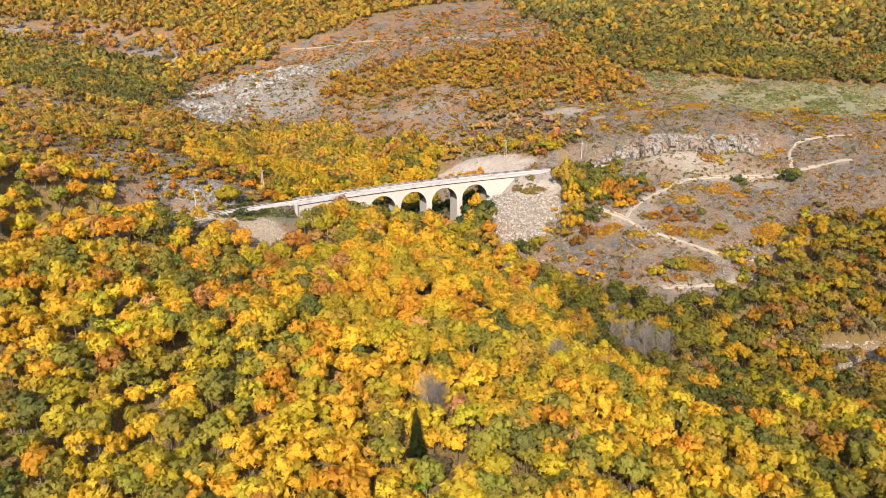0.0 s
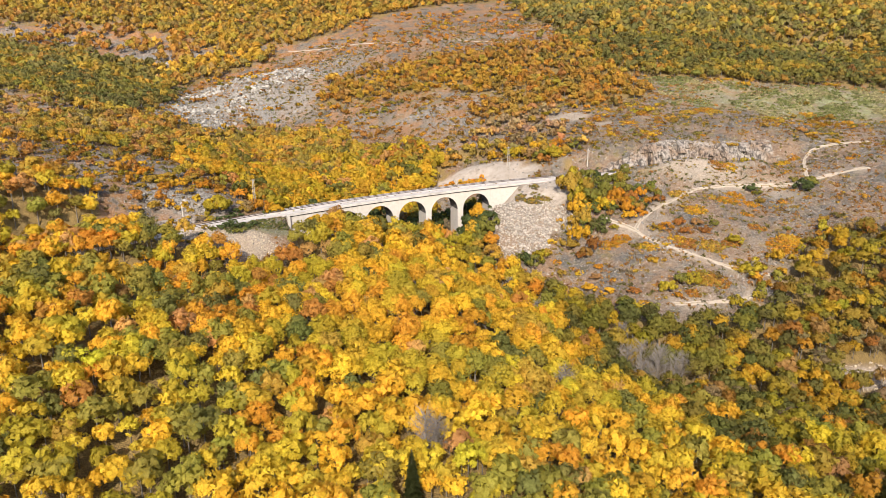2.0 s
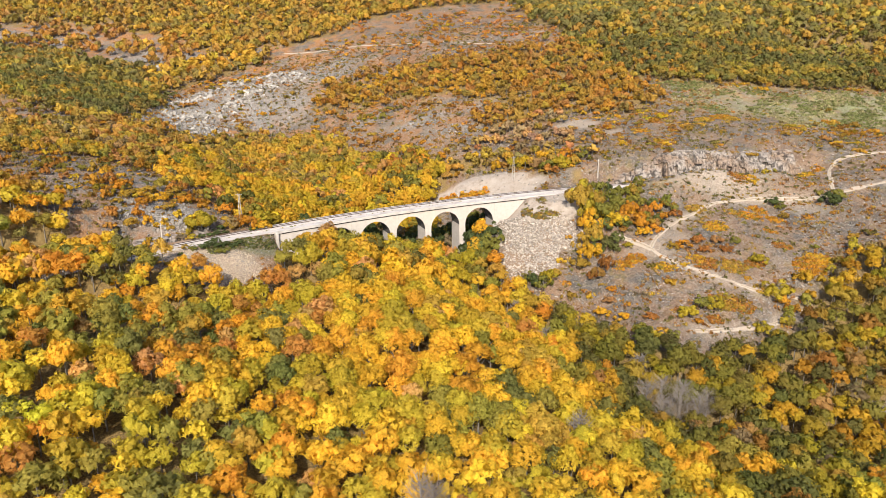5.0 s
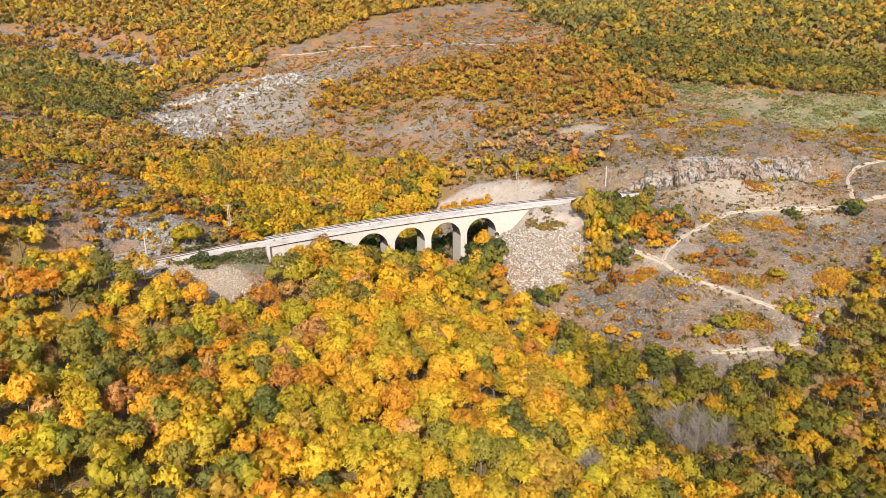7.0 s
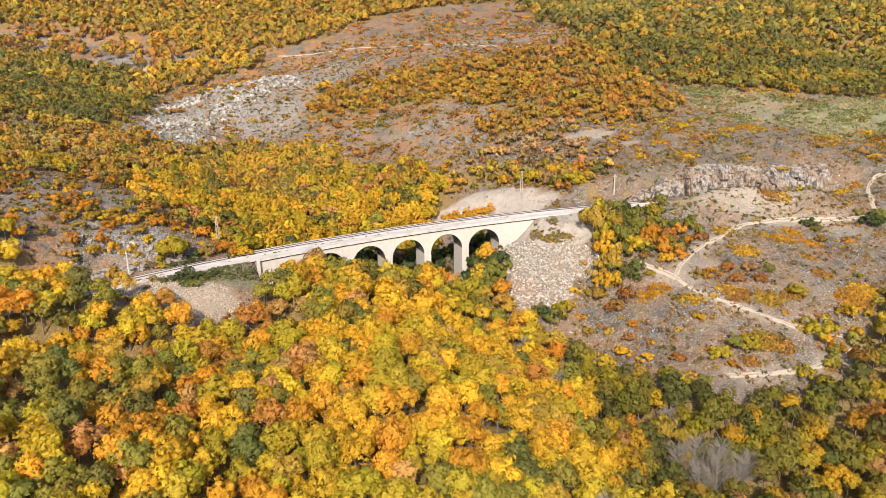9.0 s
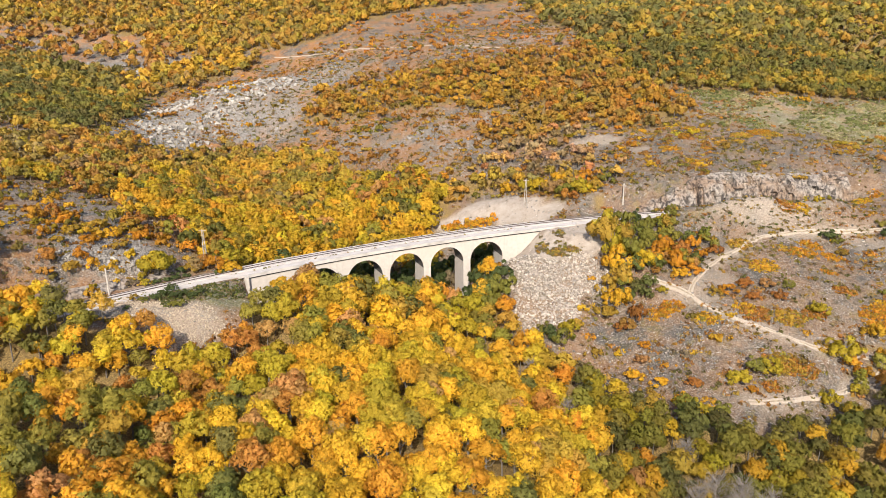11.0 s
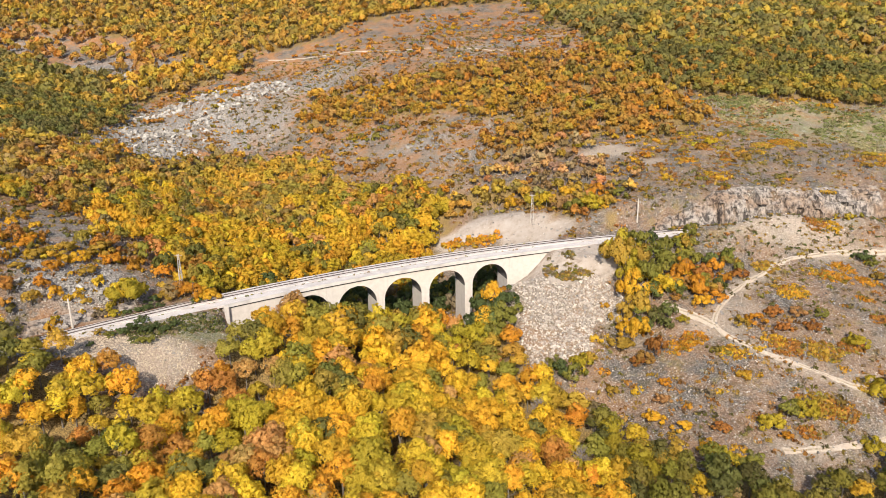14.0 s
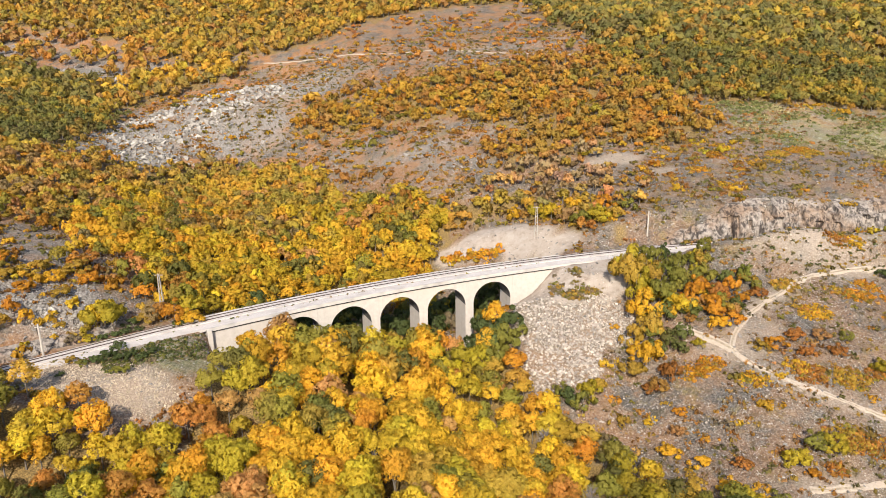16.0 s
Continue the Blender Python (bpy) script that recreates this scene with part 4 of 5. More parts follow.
def stones(name, x, y, size, mat, label, sink=0.2, small=False):
    """Many stones as one mesh."""
    vs, fs, n = [], [], 0
    z = land(x, y)
    for i in range(len(x)):
        v, f = SHAPE_DATA[i % 8 + 8 * small]
        turn = np.array(Euler((RNG.uniform(-0.5, 0.5), RNG.uniform(-0.5, 0.5), RNG.uniform(0, 6.28))).to_matrix())
        vs.append(v @ turn.T * size[i] + np.array((x[i], y[i], z[i] + size[i] * (0.3 - sink))))
        fs.append(f + n)
        n += len(v)
    return tagged(new(name, soup(name, np.concatenate(vs), np.concatenate(fs), [mat])), label, "stones", kind="stuff")


def sample(zone, x0, x1, y0, y1, count, least=0.4):
    x, y = RNG.uniform(x0, x1, count), RNG.uniform(y0, y1, count)
    keep = zone(x, y) > least
    return x[keep], y[keep]


def off_line(x, y):
    s, w = rail_coords(x, y)
    return ~((w > -1.2) & (w < 8.0) & (np.abs(s) < 115))


# the tip of broken stone below the viaduct's end
x, y = sample(tip_zone, 10, 48, 228, 278, 15000, 0.35)
keep = off_line(x, y) & ((rail_coords(x, y)[1] < -11 + 8 * (vnoise(x, y, 6, 71) - 0.5) + 8 * step(22, 15, x)) | (RNG.uniform(size=x.size) < 0.05))
x, y = x[keep], y[keep]
d = -rail_coords(x, y)[1]
size = RNG.uniform(0.3, 1.0, len(x)) ** 2 * np.where(d > 9, 0.78, 0.3) + 0.2
rubble = thing("stone_tip", (28, 250, float(land(28, 250))), "steep tip of pale broken stone below the viaduct's end", "rubble slope")
pick = np.argsort(-size)[:260]
for me in SHAPES:
    me.materials.append(STONE)
for i in pick:
    ob = new("stone", SHAPES[int(i) % 8])
    ob.parent = rubble
    ob.location = Vector((x[i], y[i], float(land(x[i], y[i])) + 0.15 * size[i])) - rubble.location
    ob.rotation_euler = (RNG.uniform(-0.5, 0.5), RNG.uniform(-0.5, 0.5), RNG.uniform(0, 6.28))
    ob.scale = (size[i],) * 3
rest = np.argsort(-size)[260:]
stones("broken_stone", x[rest], y[rest], size[rest], STONE, "pale broken stone lying over the tip", 0.1, True)
x, y = sample(pale, -78, -44, 204, 222, 4200, 0.35)
TANSTONE = plain("tan_broken_stone", (0.24, 0.185, 0.125), (0.56, 0.455, 0.33), 0.9, 0.95, 0.6, 0.08)
stones("bank_stones", x, y, RNG.uniform(0.15, 0.5, len(x)), TANSTONE, "tan broken stone on the railway bank")
HEAPSTONE = plain("white_heap_stone", (0.40, 0.35, 0.30), (0.62, 0.56, 0.50), 0.9, 0.95, 0.6, 0.08, pieces=True)
x, y = sample(pale, -4, 40, 284, 312, 800, 0.5)
keep = off_line(x, y)
stones("cutting_stones", x[keep], y[keep], RNG.uniform(0.1, 0.32, keep.sum()), HEAPSTONE, "small pale stones on the bare heap behind the viaduct")
x, y = sample(pale, 76, 135, 176, 200, 2600, 0.3)
stones("scar_stones", x, y, RNG.uniform(0.2, 1.0, len(x)) ** 2 * 0.8 + 0.12, TANSTONE, "tan broken stones on a raw scar in the wood")
x, y = sample(pale, 60, 125, 205, 290, 1300, 0.35)
stones("bank_rubble", x, y, RNG.uniform(0.2, 0.6, len(x)), STONE, "scattered pale stones on bare yellowish banks")
x, y = RNG.uniform(14, 42, 1500), RNG.uniform(252, 278, 1500)
keep = off_line(x, y) & (pale(x, y) > 0.55) & (rail_coords(x, y)[1] > -13)
stones("slope_gravel", x[keep], y[keep], RNG.uniform(0.1, 0.26, keep.sum()), HEAPSTONE, "fine pale gravel on the earth slope below the deck's end", small=True)
# straw and green grass of the high meadow
x, y = RNG.uniform(90, 215, 16000), RNG.uniform(315, 375, 16000)
keep = (meadow(x, y) > 0.15) & (vnoise(x, y, 7, 113, 3) + RNG.uniform(-0.2, 0.2, x.size) > 0.53)
x, y = x[keep], y[keep]
green = vnoise(x, y, 12, 117, 2) + RNG.uniform(-0.15, 0.15, x.size) > 0.46
wood("meadow_grass", x, y, land(x, y), RNG.uniform(0.4, 1.1, x.size), np.where(green[:, None], np.array((0.25, 0.26, 0.09)), np.array((0.44, 0.38, 0.19))) * RNG.uniform(0.5, 1.1, (x.size, 1)), TUFT_SHAPE, 0.1, "pale straw and green grass of the high meadow", False)
# white outcrops on the far slope
x, y = sample(whiterock, -155, 25, 330, 465, 5200, 0.35)
stones("outcrop_rocks", x, y, RNG.uniform(0.3, 1, len(x)) ** 6 * 2.5 + 0.25, GREYSTONE, "whitish weathered rock slabs cropping out of the far slope", 0.33)
for (ax, ay), (bx, by), n in (((-140, 400), (-118, 424), 220), ((-118, 424), (-80, 446), 240), ((-128, 384), (-112, 398), 180), ((-112, 400), (-94, 420), 240), ((-94, 420), (-76, 440), 180), ((-122, 374), (-104, 384), 160)):
    t = RNG.uniform(0, 1, n)
    stones("rock_ledge", ax + (bx - ax) * t + RNG.normal(size=n) * 3.0, ay + (by - ay) * t + RNG.normal(size=n) * 3.0, RNG.uniform(0.3, 1, n) ** 3 * 2.9 + 0.6, LEDGE, "broken ledge of whitish rock on the far slope", 0.28)
x, y = sample(whiterock, -300, -130, 455, 540, 900, 0.3)
stones("upper_rocks", x, y, RNG.uniform(0.3, 1, len(x)) ** 5 * 4.5 + 0.4, GREYSTONE, "grey rock slabs on the upper slope", 0.3)
x, y = sample(whiterock, -104, -66, 224, 252, 600, 0.2)
keep = off_line(x, y)
stones("cutting_rocks", x[keep], y[keep], RNG.uniform(0.3, 1, keep.sum()) ** 3 * 0.9 + 0.25, GREYSTONE, "grey rocks beside the railway", 0.3)
t = RNG.uniform(0, 1, 130)
stones("cutting_ledge", -88 + 16 * t + RNG.normal(size=130) * 1.0, 228.5 + 6 * t + RNG.normal(size=130) * 1.3, RNG.uniform(0.3, 1, 130) ** 2 * 1.2 + 0.4, LEDGE, "broken grey ledge of rock above the railway", 0.3)
# loose stones over the open slopes
x, y = RNG.uniform(-120, 170, 16000), RNG.uniform(205, 400, 16000)
share, kind = cover_at(x, y)
keep = (share < 0.6) & off_line(x, y) & (meadow(x, y) < 0.3) & (np.abs(x) < 20 + 0.6 * y)
stones("loose_stones", x[keep], y[keep], RNG.uniform(0.3, 1, keep.sum()) ** 4 * 0.85 + 0.15, GREYSTONE, "grey stones scattered over the open slope", small=True)
x, y = RNG.uniform(34, 125, 11000), RNG.uniform(203, 282, 11000)
keep = (cover_at(x, y)[0] < 0.7) & off_line(x, y) & (y > front_edge(x)) & (vnoise(x, y, 7, 95, 3) > 0.5)
stones("pale_chips", x[keep], y[keep], RNG.uniform(0.3, 1, keep.sum()) ** 3 * 0.35 + 0.12, STONE, "small pale stone chips strewn over the open slope", small=True)


def cell(*v):
    h = math.sin(sum((k + 1) * 57.31 * math.floor(a) for k, a in enumerate(v)) + 3.1) * 43758.5453
    return h - math.floor(h)


def rock_face(name, ground_line, n, rows, deep, label, taper):
    """A craggy wall of upright, broken blocks; ground_line gives foot, head and the way out at each step."""
    vs = []
    for i in range(n + 1):
        low, high, out, run = ground_line(i / n)
        ends = min(1, i / n / taper + 0.1) * min(1, (1 - i / n) * 8)
        for k in range(rows + 1):
            u = k / rows
            wob = 0.5 * noise.noise(Vector((run * 0.4, u * 2, 5)))
            column = run / 2.1 + wob
            block = u * 3.2 + 3 * cell(column, 2)
            jut = (cell(column, block) - 0.35) * 1.5 + (cell(run / 4.2 + wob, 8) - 0.4) * 1.6 + noise.noise(Vector((run * 2.2, 9, u * 6))) * 0.15
            jut *= deep * ends * min(1, 5 * (1 - u)) * (0.3 + 0.7 * min(1, 3 * u))
            p = low.lerp(high, u)
            p.x, p.y = low.x + (high.x - low.x) * u ** 2.4, low.y + (high.y - low.y) * u ** 2.4
            jag = noise.noise(Vector((run * 0.9, u * 5, 1))) * 0.3 * min(1, 5 * (1 - u)) * ends
            vs.append((p.x + out.x * jut, p.y + out.y * jut, p.z + jag))
    ids = np.arange((n + 1) * (rows + 1)).reshape(n + 1, rows + 1)
    q = np.stack([ids[:-1, :-1], ids[1:, :-1], ids[1:, 1:], ids[:-1, 1:]], -1).reshape(-1, 4)
    return tagged(new(name, soup(name, np.array(vs), q, [CRAG])), label, "rock face", kind="structure")


def cutting_line(f):
    x = 57 + 67 * f
    y = float(cliff_line(x))
    low = Vector((x, y - 0.8, float(land(x, y - 0.8)) - 0.6))
    high = Vector((x, y + 5.2, float(land(x, y + 5.2)) + 0.15))
    high.z = low.z + (high.z - low.z) * min(1, 0.25 + f * 2.6)
    return low, high, Vector((0.1, -1, 0)), x


def left_line(f):
    s = -104 + 34 * f
    low, high = rail_point(s, 8.4, 0), rail_point(s, 11.6, 0)
    low.z, high.z = float(land(low.x, low.y)) - 0.5, float(land(high.x, high.y)) + 0.25
    out = low - high
    out.z = 0
    return low, high, out.normalized(), s


def crag_material():
    m, nodes, links, bsdf = material("craggy_rock")
    c = nodes.new("ShaderNodeTexCoord")

    def stretched(scale, z, detail):
        st = nodes.new("ShaderNodeMapping")
        st.inputs["Scale"].default_value = (1, 1, z)
        links.new(c.outputs["Object"], st.inputs["Vector"])
        t = nodes.new("ShaderNodeTexNoise")
        t.inputs["Scale"].default_value, t.inputs["Detail"].default_value, t.inputs["Roughness"].default_value = scale, detail, 0.68
        links.new(st.outputs[0], t.inputs["Vector"])
        return t

    n = stretched(1.0, 0.7, 6)
    col = ramp(nodes, links, n.outputs[0], ((0.36, (0.10, 0.08, 0.066)), (0.5, (0.26, 0.22, 0.186)), (0.64, (0.36, 0.31, 0.262))))
    upright = stretched(0.8, 0.22, 4)
    f = ramp(nodes, links, upright.outputs[0], ((0.41, (0.92, 0.92, 0.92)), (0.48, (0, 0, 0))))
    col = mix(nodes, links, f, col, (0.05, 0.04, 0.035))
    big = tex(nodes, links, 0.13, 4)
    g = ramp(nodes, links, big.outputs[0], ((0.45, (0, 0, 0)), (0.6, (0.8, 0.8, 0.8))))
    col = mix(nodes, links, g, col, (0.78, 0.58, 0.42), "MULTIPLY")
    links.new(col, bsdf.inputs["Base Color"])
    bsdf.inputs["Roughness"].default_value = 0.95
    bump(nodes, links, bsdf, n.outputs[0], 1.0, 0.35)
    return m


CRAG = crag_material()
rock_face("rock_face", cutting_line, 300, 20, 1.7, "craggy grey and buff rock face above the cutting", 0.25)
rock_face("rock_cutting", left_line, 120, 10, 0.8, "low broken rock wall of the railway cutting", 0.15)


# ---- poles beside the line ----
def rod(bm, a, b, r0, r1, sides=8):
    a, b = Vector(a), Vector(b)
    q = (b - a).to_track_quat("Z", "Y").to_matrix().to_4x4()
    bmesh.ops.create_cone(bm, cap_ends=True, segments=sides, radius1=r0, radius2=r1, depth=(b - a).length, matrix=Matrix.Translation((a + b) / 2) @ q)


def pole(s, w, tall, label):
    base = rail_point(s, w, 6.6)
    base.z = float(land(base.x, base.y)) - 0.3
    top = thing("line_pole", base, label, "pole", "poles beside the railway")
    bm = bmesh.new()
    rod(bm, base, base + Vector((0, 0, tall + 0.3)), 0.24, 0.16)
    part("shaft", bm, POLE, top)
    bm = bmesh.new()
    rod(bm, base + Vector((-0.7, -0.1, tall - 0.4)), base + Vector((0.7, 0.1, tall - 0.4)), 0.06, 0.06, 6)
    part("crossarm", bm, POLE, top)
    return top


def lattice_pole(s, w, tall):
    base = rail_point(s, w, 6.6)
    base.z = float(land(base.x, base.y)) - 0.3
    top = thing("lattice_pole", base, "tall slender pale lattice pole beside the railway", "pole", "poles beside the railway")
    for dx, dy in ((-0.45, -0.3), (0.45, -0.3), (0.45, 0.3), (-0.45, 0.3)):
        bm = bmesh.new()
        rod(bm, base + Vector((dx, dy, 0)), base + Vector((dx * 0.35, dy * 0.35, tall)), 0.075, 0.055, 6)
        part("upright", bm, POLE, top)
    for k in range(11):
        a, b = k / 11, (k + 1) / 11
        fa, fb, side = 1 - 0.65 * a, 1 - 0.65 * b, 1 if k % 2 else -1
        bm = bmesh.new()
        rod(bm, base + Vector((-0.45 * fa * side, -0.3 * fa, tall * a)), base + Vector((0.45 * fb * side, -0.3 * fb, tall * b)), 0.04, 0.04, 5)
        part("brace", bm, POLE, top)
    bm = bmesh.new()
    rod(bm, base + Vector((-0.9, 0, tall - 0.3)), base + Vector((0.9, 0, tall - 0.3)), 0.06, 0.06, 6)
    part("crossarm", bm, POLE, top)


pole(-82.7, 6.9, 6.5, "weathered pale wooden pole beside the railway")
lattice_pole(-60.5, 10.5, 10.0)
lattice_pole(32.0, 23.0, 9.0)
pole(56.5, 9.5, 6.5, "weathered grey-brown pole at the mouth of the cutting")

# ---- single shrubs, green bushes, bare trees ----
BUSH_MESH = []
for c in [crown(RNG, 1100, 0.22, 1.8, 1.7, 20, 0.3, 1.15, 0.14, 0.33) for _ in range(8)]:
    v, f = trunk(RNG, 2.4, 0.1, 4)
    BUSH_MESH.append((leafy("foliage", c, 1.05), soup("stem", v, f, [BARK])))


def bush(px, py, k, tone, label, name="shrub", meshes=BUSH_MESH, squash=1.0):
    top = thing(name, (px, py, float(land(px, py))), label, name.replace("_", " "))
    top.rotation_euler = (0, 0, RNG.uniform(0, 6.28))
    top.scale = (k, k, k * squash)
    col = TONES[tone] * RNG.uniform(0.72, 0.98)
    for part_name, me in zip(("foliage", "stem"), meshes[int(RNG.integers(len(meshes)))]):
        ob = new(part_name, me)
        ob.parent = top
        ob.color = (*col, 1)


GREEN = "round dark green shrub on the railway bank"
OLIVE = "olive-green shrub on the open stony slope"
AMBER = "amber autumn shrub on the open stony slope"
for px, py, k, tone in ((-62.3, 221.9, 0.9, 4), (-59.2, 221.1, 0.9, 4), (-56.9, 215.8, 1.0, 3), (-58, 222.4, 0.8, 4), (-56, 221.6, 0.7, 4), (-54.7, 224.2, 0.7, 4), (-62, 226, 0.8, 4), (-63.7, 219.9, 0.8, 4), (-65.6, 219.2, 0.7, 3), (-68.2, 219.9, 0.7, 8), (-67.7, 215.2, 0.5, 4)):
    bush(px, py, k, tone, GREEN, squash=0.8)
for px, py, k, tone in ((91.2, 222, 2.2, 2), (64.1, 213.8, 1.5, 2), (68.6, 216.4, 1.6, 3), (72.1, 216.8, 1.5, 2), (90.5, 234.7, 1.4, 2), (83, 210.1, 1.3, 2), (107.2, 267.7, 1.3, 4), (109, 266, 1.0, 3), (125.2, 265.8, 1.9, 4), (128, 267.5, 1.5, 3), (110, 242.3, 0.7, 3), (54.6, 242.2, 0.8, 2), (86.9, 244.5, 0.9, 3), (53, 206, 1.4, 2), (58, 205, 1.5, 3)):
    bush(px, py, k, tone, OLIVE, squash=0.95)
for px, py, k, tone in ((93.1, 218.4, 0.9, 5), (66.5, 211.6, 0.7, 5), (47.9, 215.4, 1.1, 0), (43.1, 219.5, 1.2, 0), (45.5, 210.5, 1.1, 8), (50.9, 209.1, 1.2, 0), (45.7, 223.7, 1.0, 7), (55.1, 222.8, 0.8, 9), (54.7, 213.6, 1.0, 6), (79.5, 254.4, 0.6, 8), (70.8, 241.4, 1.3, 5), (75.6, 244.6, 1.2, 6), (66.9, 240.7, 1.1, 8), (81.5, 244.4, 1.2, 7), (82.6, 239, 1.1, 6), (75.7, 238.4, 1.0, 6)):
    bush(px, py, k, tone, AMBER, squash=0.85)
for px, py, k, tone in ((60.3, 253.3, 1.5, 5), (63.9, 252.3, 1.7, 8), (67.9, 255.2, 1.5, 5), (60.2, 247.2, 1.3, 0), (64, 249.2, 1.3, 5), (72.3, 258, 1.2, 6), (73.4, 263.4, 0.8, 8), (58.9, 257.3, 1.3, 0), (52.3, 252.7, 1.6, 1), (49.5, 250.4, 1.5, 0), (42.3, 243.5, 1.7, 0), (40.5, 240, 1.6, 8), (43, 235, 1.1, 6), (47, 228, 0.8, 5)):
    bush(px, py, k, tone, AMBER, squash=0.9)
TUFT = "low tufted shrub on the pale bank below the rock face"
for px, py, k, tone in ((79, 282, 0.6, 4), (77, 284, 0.5, 4), (85, 281, 0.45, 4), (92, 282, 0.5, 3), (88, 284, 0.4, 4), (103, 283.5, 1.5, 8), (100, 281, 1.2, 2), (106, 282, 1.1, 8), (110.5, 287, 1.2, 5), (112, 285, 1.0, 0), (73, 283, 0.5, 8), (96, 286, 0.5, 4)):
    bush(px, py, k, tone, TUFT, squash=0.6)
SIDE = "{} tree beside the railway in the cutting"
for px, py, k, tone in ((38, 292, 1.7, 3), (42, 291, 1.8, 2), (34, 297, 1.6, 8), (46, 290, 1.3, 8), (30, 300, 1.7, 1), (36, 300, 1.8, 0), (44, 297, 1.6, 5), (26, 303, 1.7, 2), (40, 303, 1.5, 8), (50, 294, 1.2, 3), (20, 306, 1.6, 0)):
    bush(px, py, k, tone, SIDE.format(TONE_WORDS[tone]), "tree", squash=1.1)
FULL = "leafy {} tree growing beside the stone tip"
for px, py, k, tone in ((43.5, 260, 2.5, 8), (44.5, 264, 2.1, 2), (45, 256, 2.3, 2), (45, 252, 2.0, 0), (50, 271, 1.3, 3), (54, 272, 1.2, 4), (57, 268, 1.2, 3), (61, 270, 1.1, 2), (64, 272, 1.0, 3), (47.5, 261, 2.0, 8), (46, 247, 1.7, 8), (49, 254, 1.7, 3), (53, 250, 1.6, 1), (56, 254, 1.6, 5), (51, 266, 1.7, 3), (55, 262, 1.5, 3), (59, 258, 1.4, 5), (63, 256, 1.4, 6), (66, 259, 1.3, 5), (44, 241, 1.6, 0), (42, 246, 1.5, 8), (60, 250, 1.5, 5), (47, 236, 1.3, 6)):
    bush(px, py, k, tone, FULL.format(TONE_WORDS[tone]), "tree", squash=1.5)
for px, py, k, tone in ((24.7, 234.4, 0.6, 3), (26.2, 232, 0.8, 4), (30, 233, 0.8, 2), (28.3, 230.5, 0.8, 3), (32.3, 235.5, 0.6, 8), (21.5, 232.5, 0.7, 9), (11, 250, 1.35, 4), (14, 248.5, 1.3, 3), (8.5, 250.5, 1.2, 4), (12, 246, 1.1, 3), (15.5, 251, 1.1, 4), (10.5, 254, 1.2, 4)):
    bush(px, py, k * 1.75, tone, "green leafy tree at the foot of the viaduct", "tree", squash=1.2)
for px, py, k, tone in ((-67.9, 234.2, 2.3, 2), (-69.8, 235.4, 1.7, 1), (-60.8, 238.5, 1.5, 8), (-55.5, 238.5, 1.7, 5), (-52.1, 238.5, 1.6, 0), (-49, 241, 1.7, 0), (-72.5, 228.9, 0.9, 9), (-69.1, 229.2, 0.8, 2), (-78, 238, 1.2, 8), (-84, 236, 1.3, 5), (-89, 240, 1.4, 8), (-82, 243, 1.3, 0), (-76, 246, 1.4, 5), (-90, 233, 1.0, 8), (-86, 246, 1.5, 8), (-94, 245, 1.5, 5), (-80, 249, 1.6, 8)):
    bush(px, py, k, tone, f"{TONE_WORDS[tone]} shrubby tree on the rocky slope above the railway", "tree", squash=1.2 if k > 1.6 else 0.8)
for px, py, k in ((-63.3, 236.4, 1.0), (-67.1, 230.2, 0.7), (-54.3, 236.9, 0.8), (-63.7, 233, 0.7), (-65, 232, 0.7), (-61.5, 234.5, 0.6)):
    bush(px, py, k, 4, "low dark green shrub beside the railway", squash=0.7)
for i, s in enumerate(np.arange(-44, 22, 1.5)):
    p = rail_point(float(s) + RNG.uniform(-1, 1), (10.0, 13.5, 17.0)[i % 3] + RNG.uniform(0, 2.5), 0)
    bush(p.x, p.y, RNG.uniform(1.5, 2.1), (4, 3, 4, 9, 4)[i % 5], "shaded green tree in the hollow behind the arches", "tree", squash=1.2)
# low weeds along the deck
xs, ys, zs, ks, ts = [], [], [], [], []
for i in range(150):
    s = RNG.uniform(-95, 70)
    w = RNG.choice((2.3, 2.8, 6.35, 6.45)) + RNG.uniform(-0.3, 0.15)
    p = rail_point(s, w, 6.8)
    xs.append(p.x), ys.append(p.y), zs.append(p.z), ks.append(RNG.uniform(0.12, 0.34)), ts.append(int(RNG.choice((4, 9, 9, 3))))
wood("deck_weeds", np.array(xs), np.array(ys), np.array(zs), np.array(ks), tinted(np.array(ts)), SHRUB, 0.3, "low weeds along the edges of the track", False)

# dark grass below the track on the railway bank
xs, ys = RNG.uniform(-72, -45, 2600), RNG.uniform(216, 242, 2600)
s_, w_ = rail_coords(xs, ys)
keep = (w_ < -0.6) & (w_ > -8.5 + 3 * (vnoise(xs, ys, 5, 93, 2) - 0.5)) & (s_ < -55.2) & (s_ > -74)
xs, ys = xs[keep], ys[keep]
wood("bank_grass", xs, ys, land(xs, ys), RNG.uniform(0.3, 0.75, len(xs)), tinted(RNG.choice((4, 3, 4, 9), len(xs)), 0.2) * 0.8, TUFT_SHAPE, 0.08, "dark green-grey grass tufts on the railway bank", False)
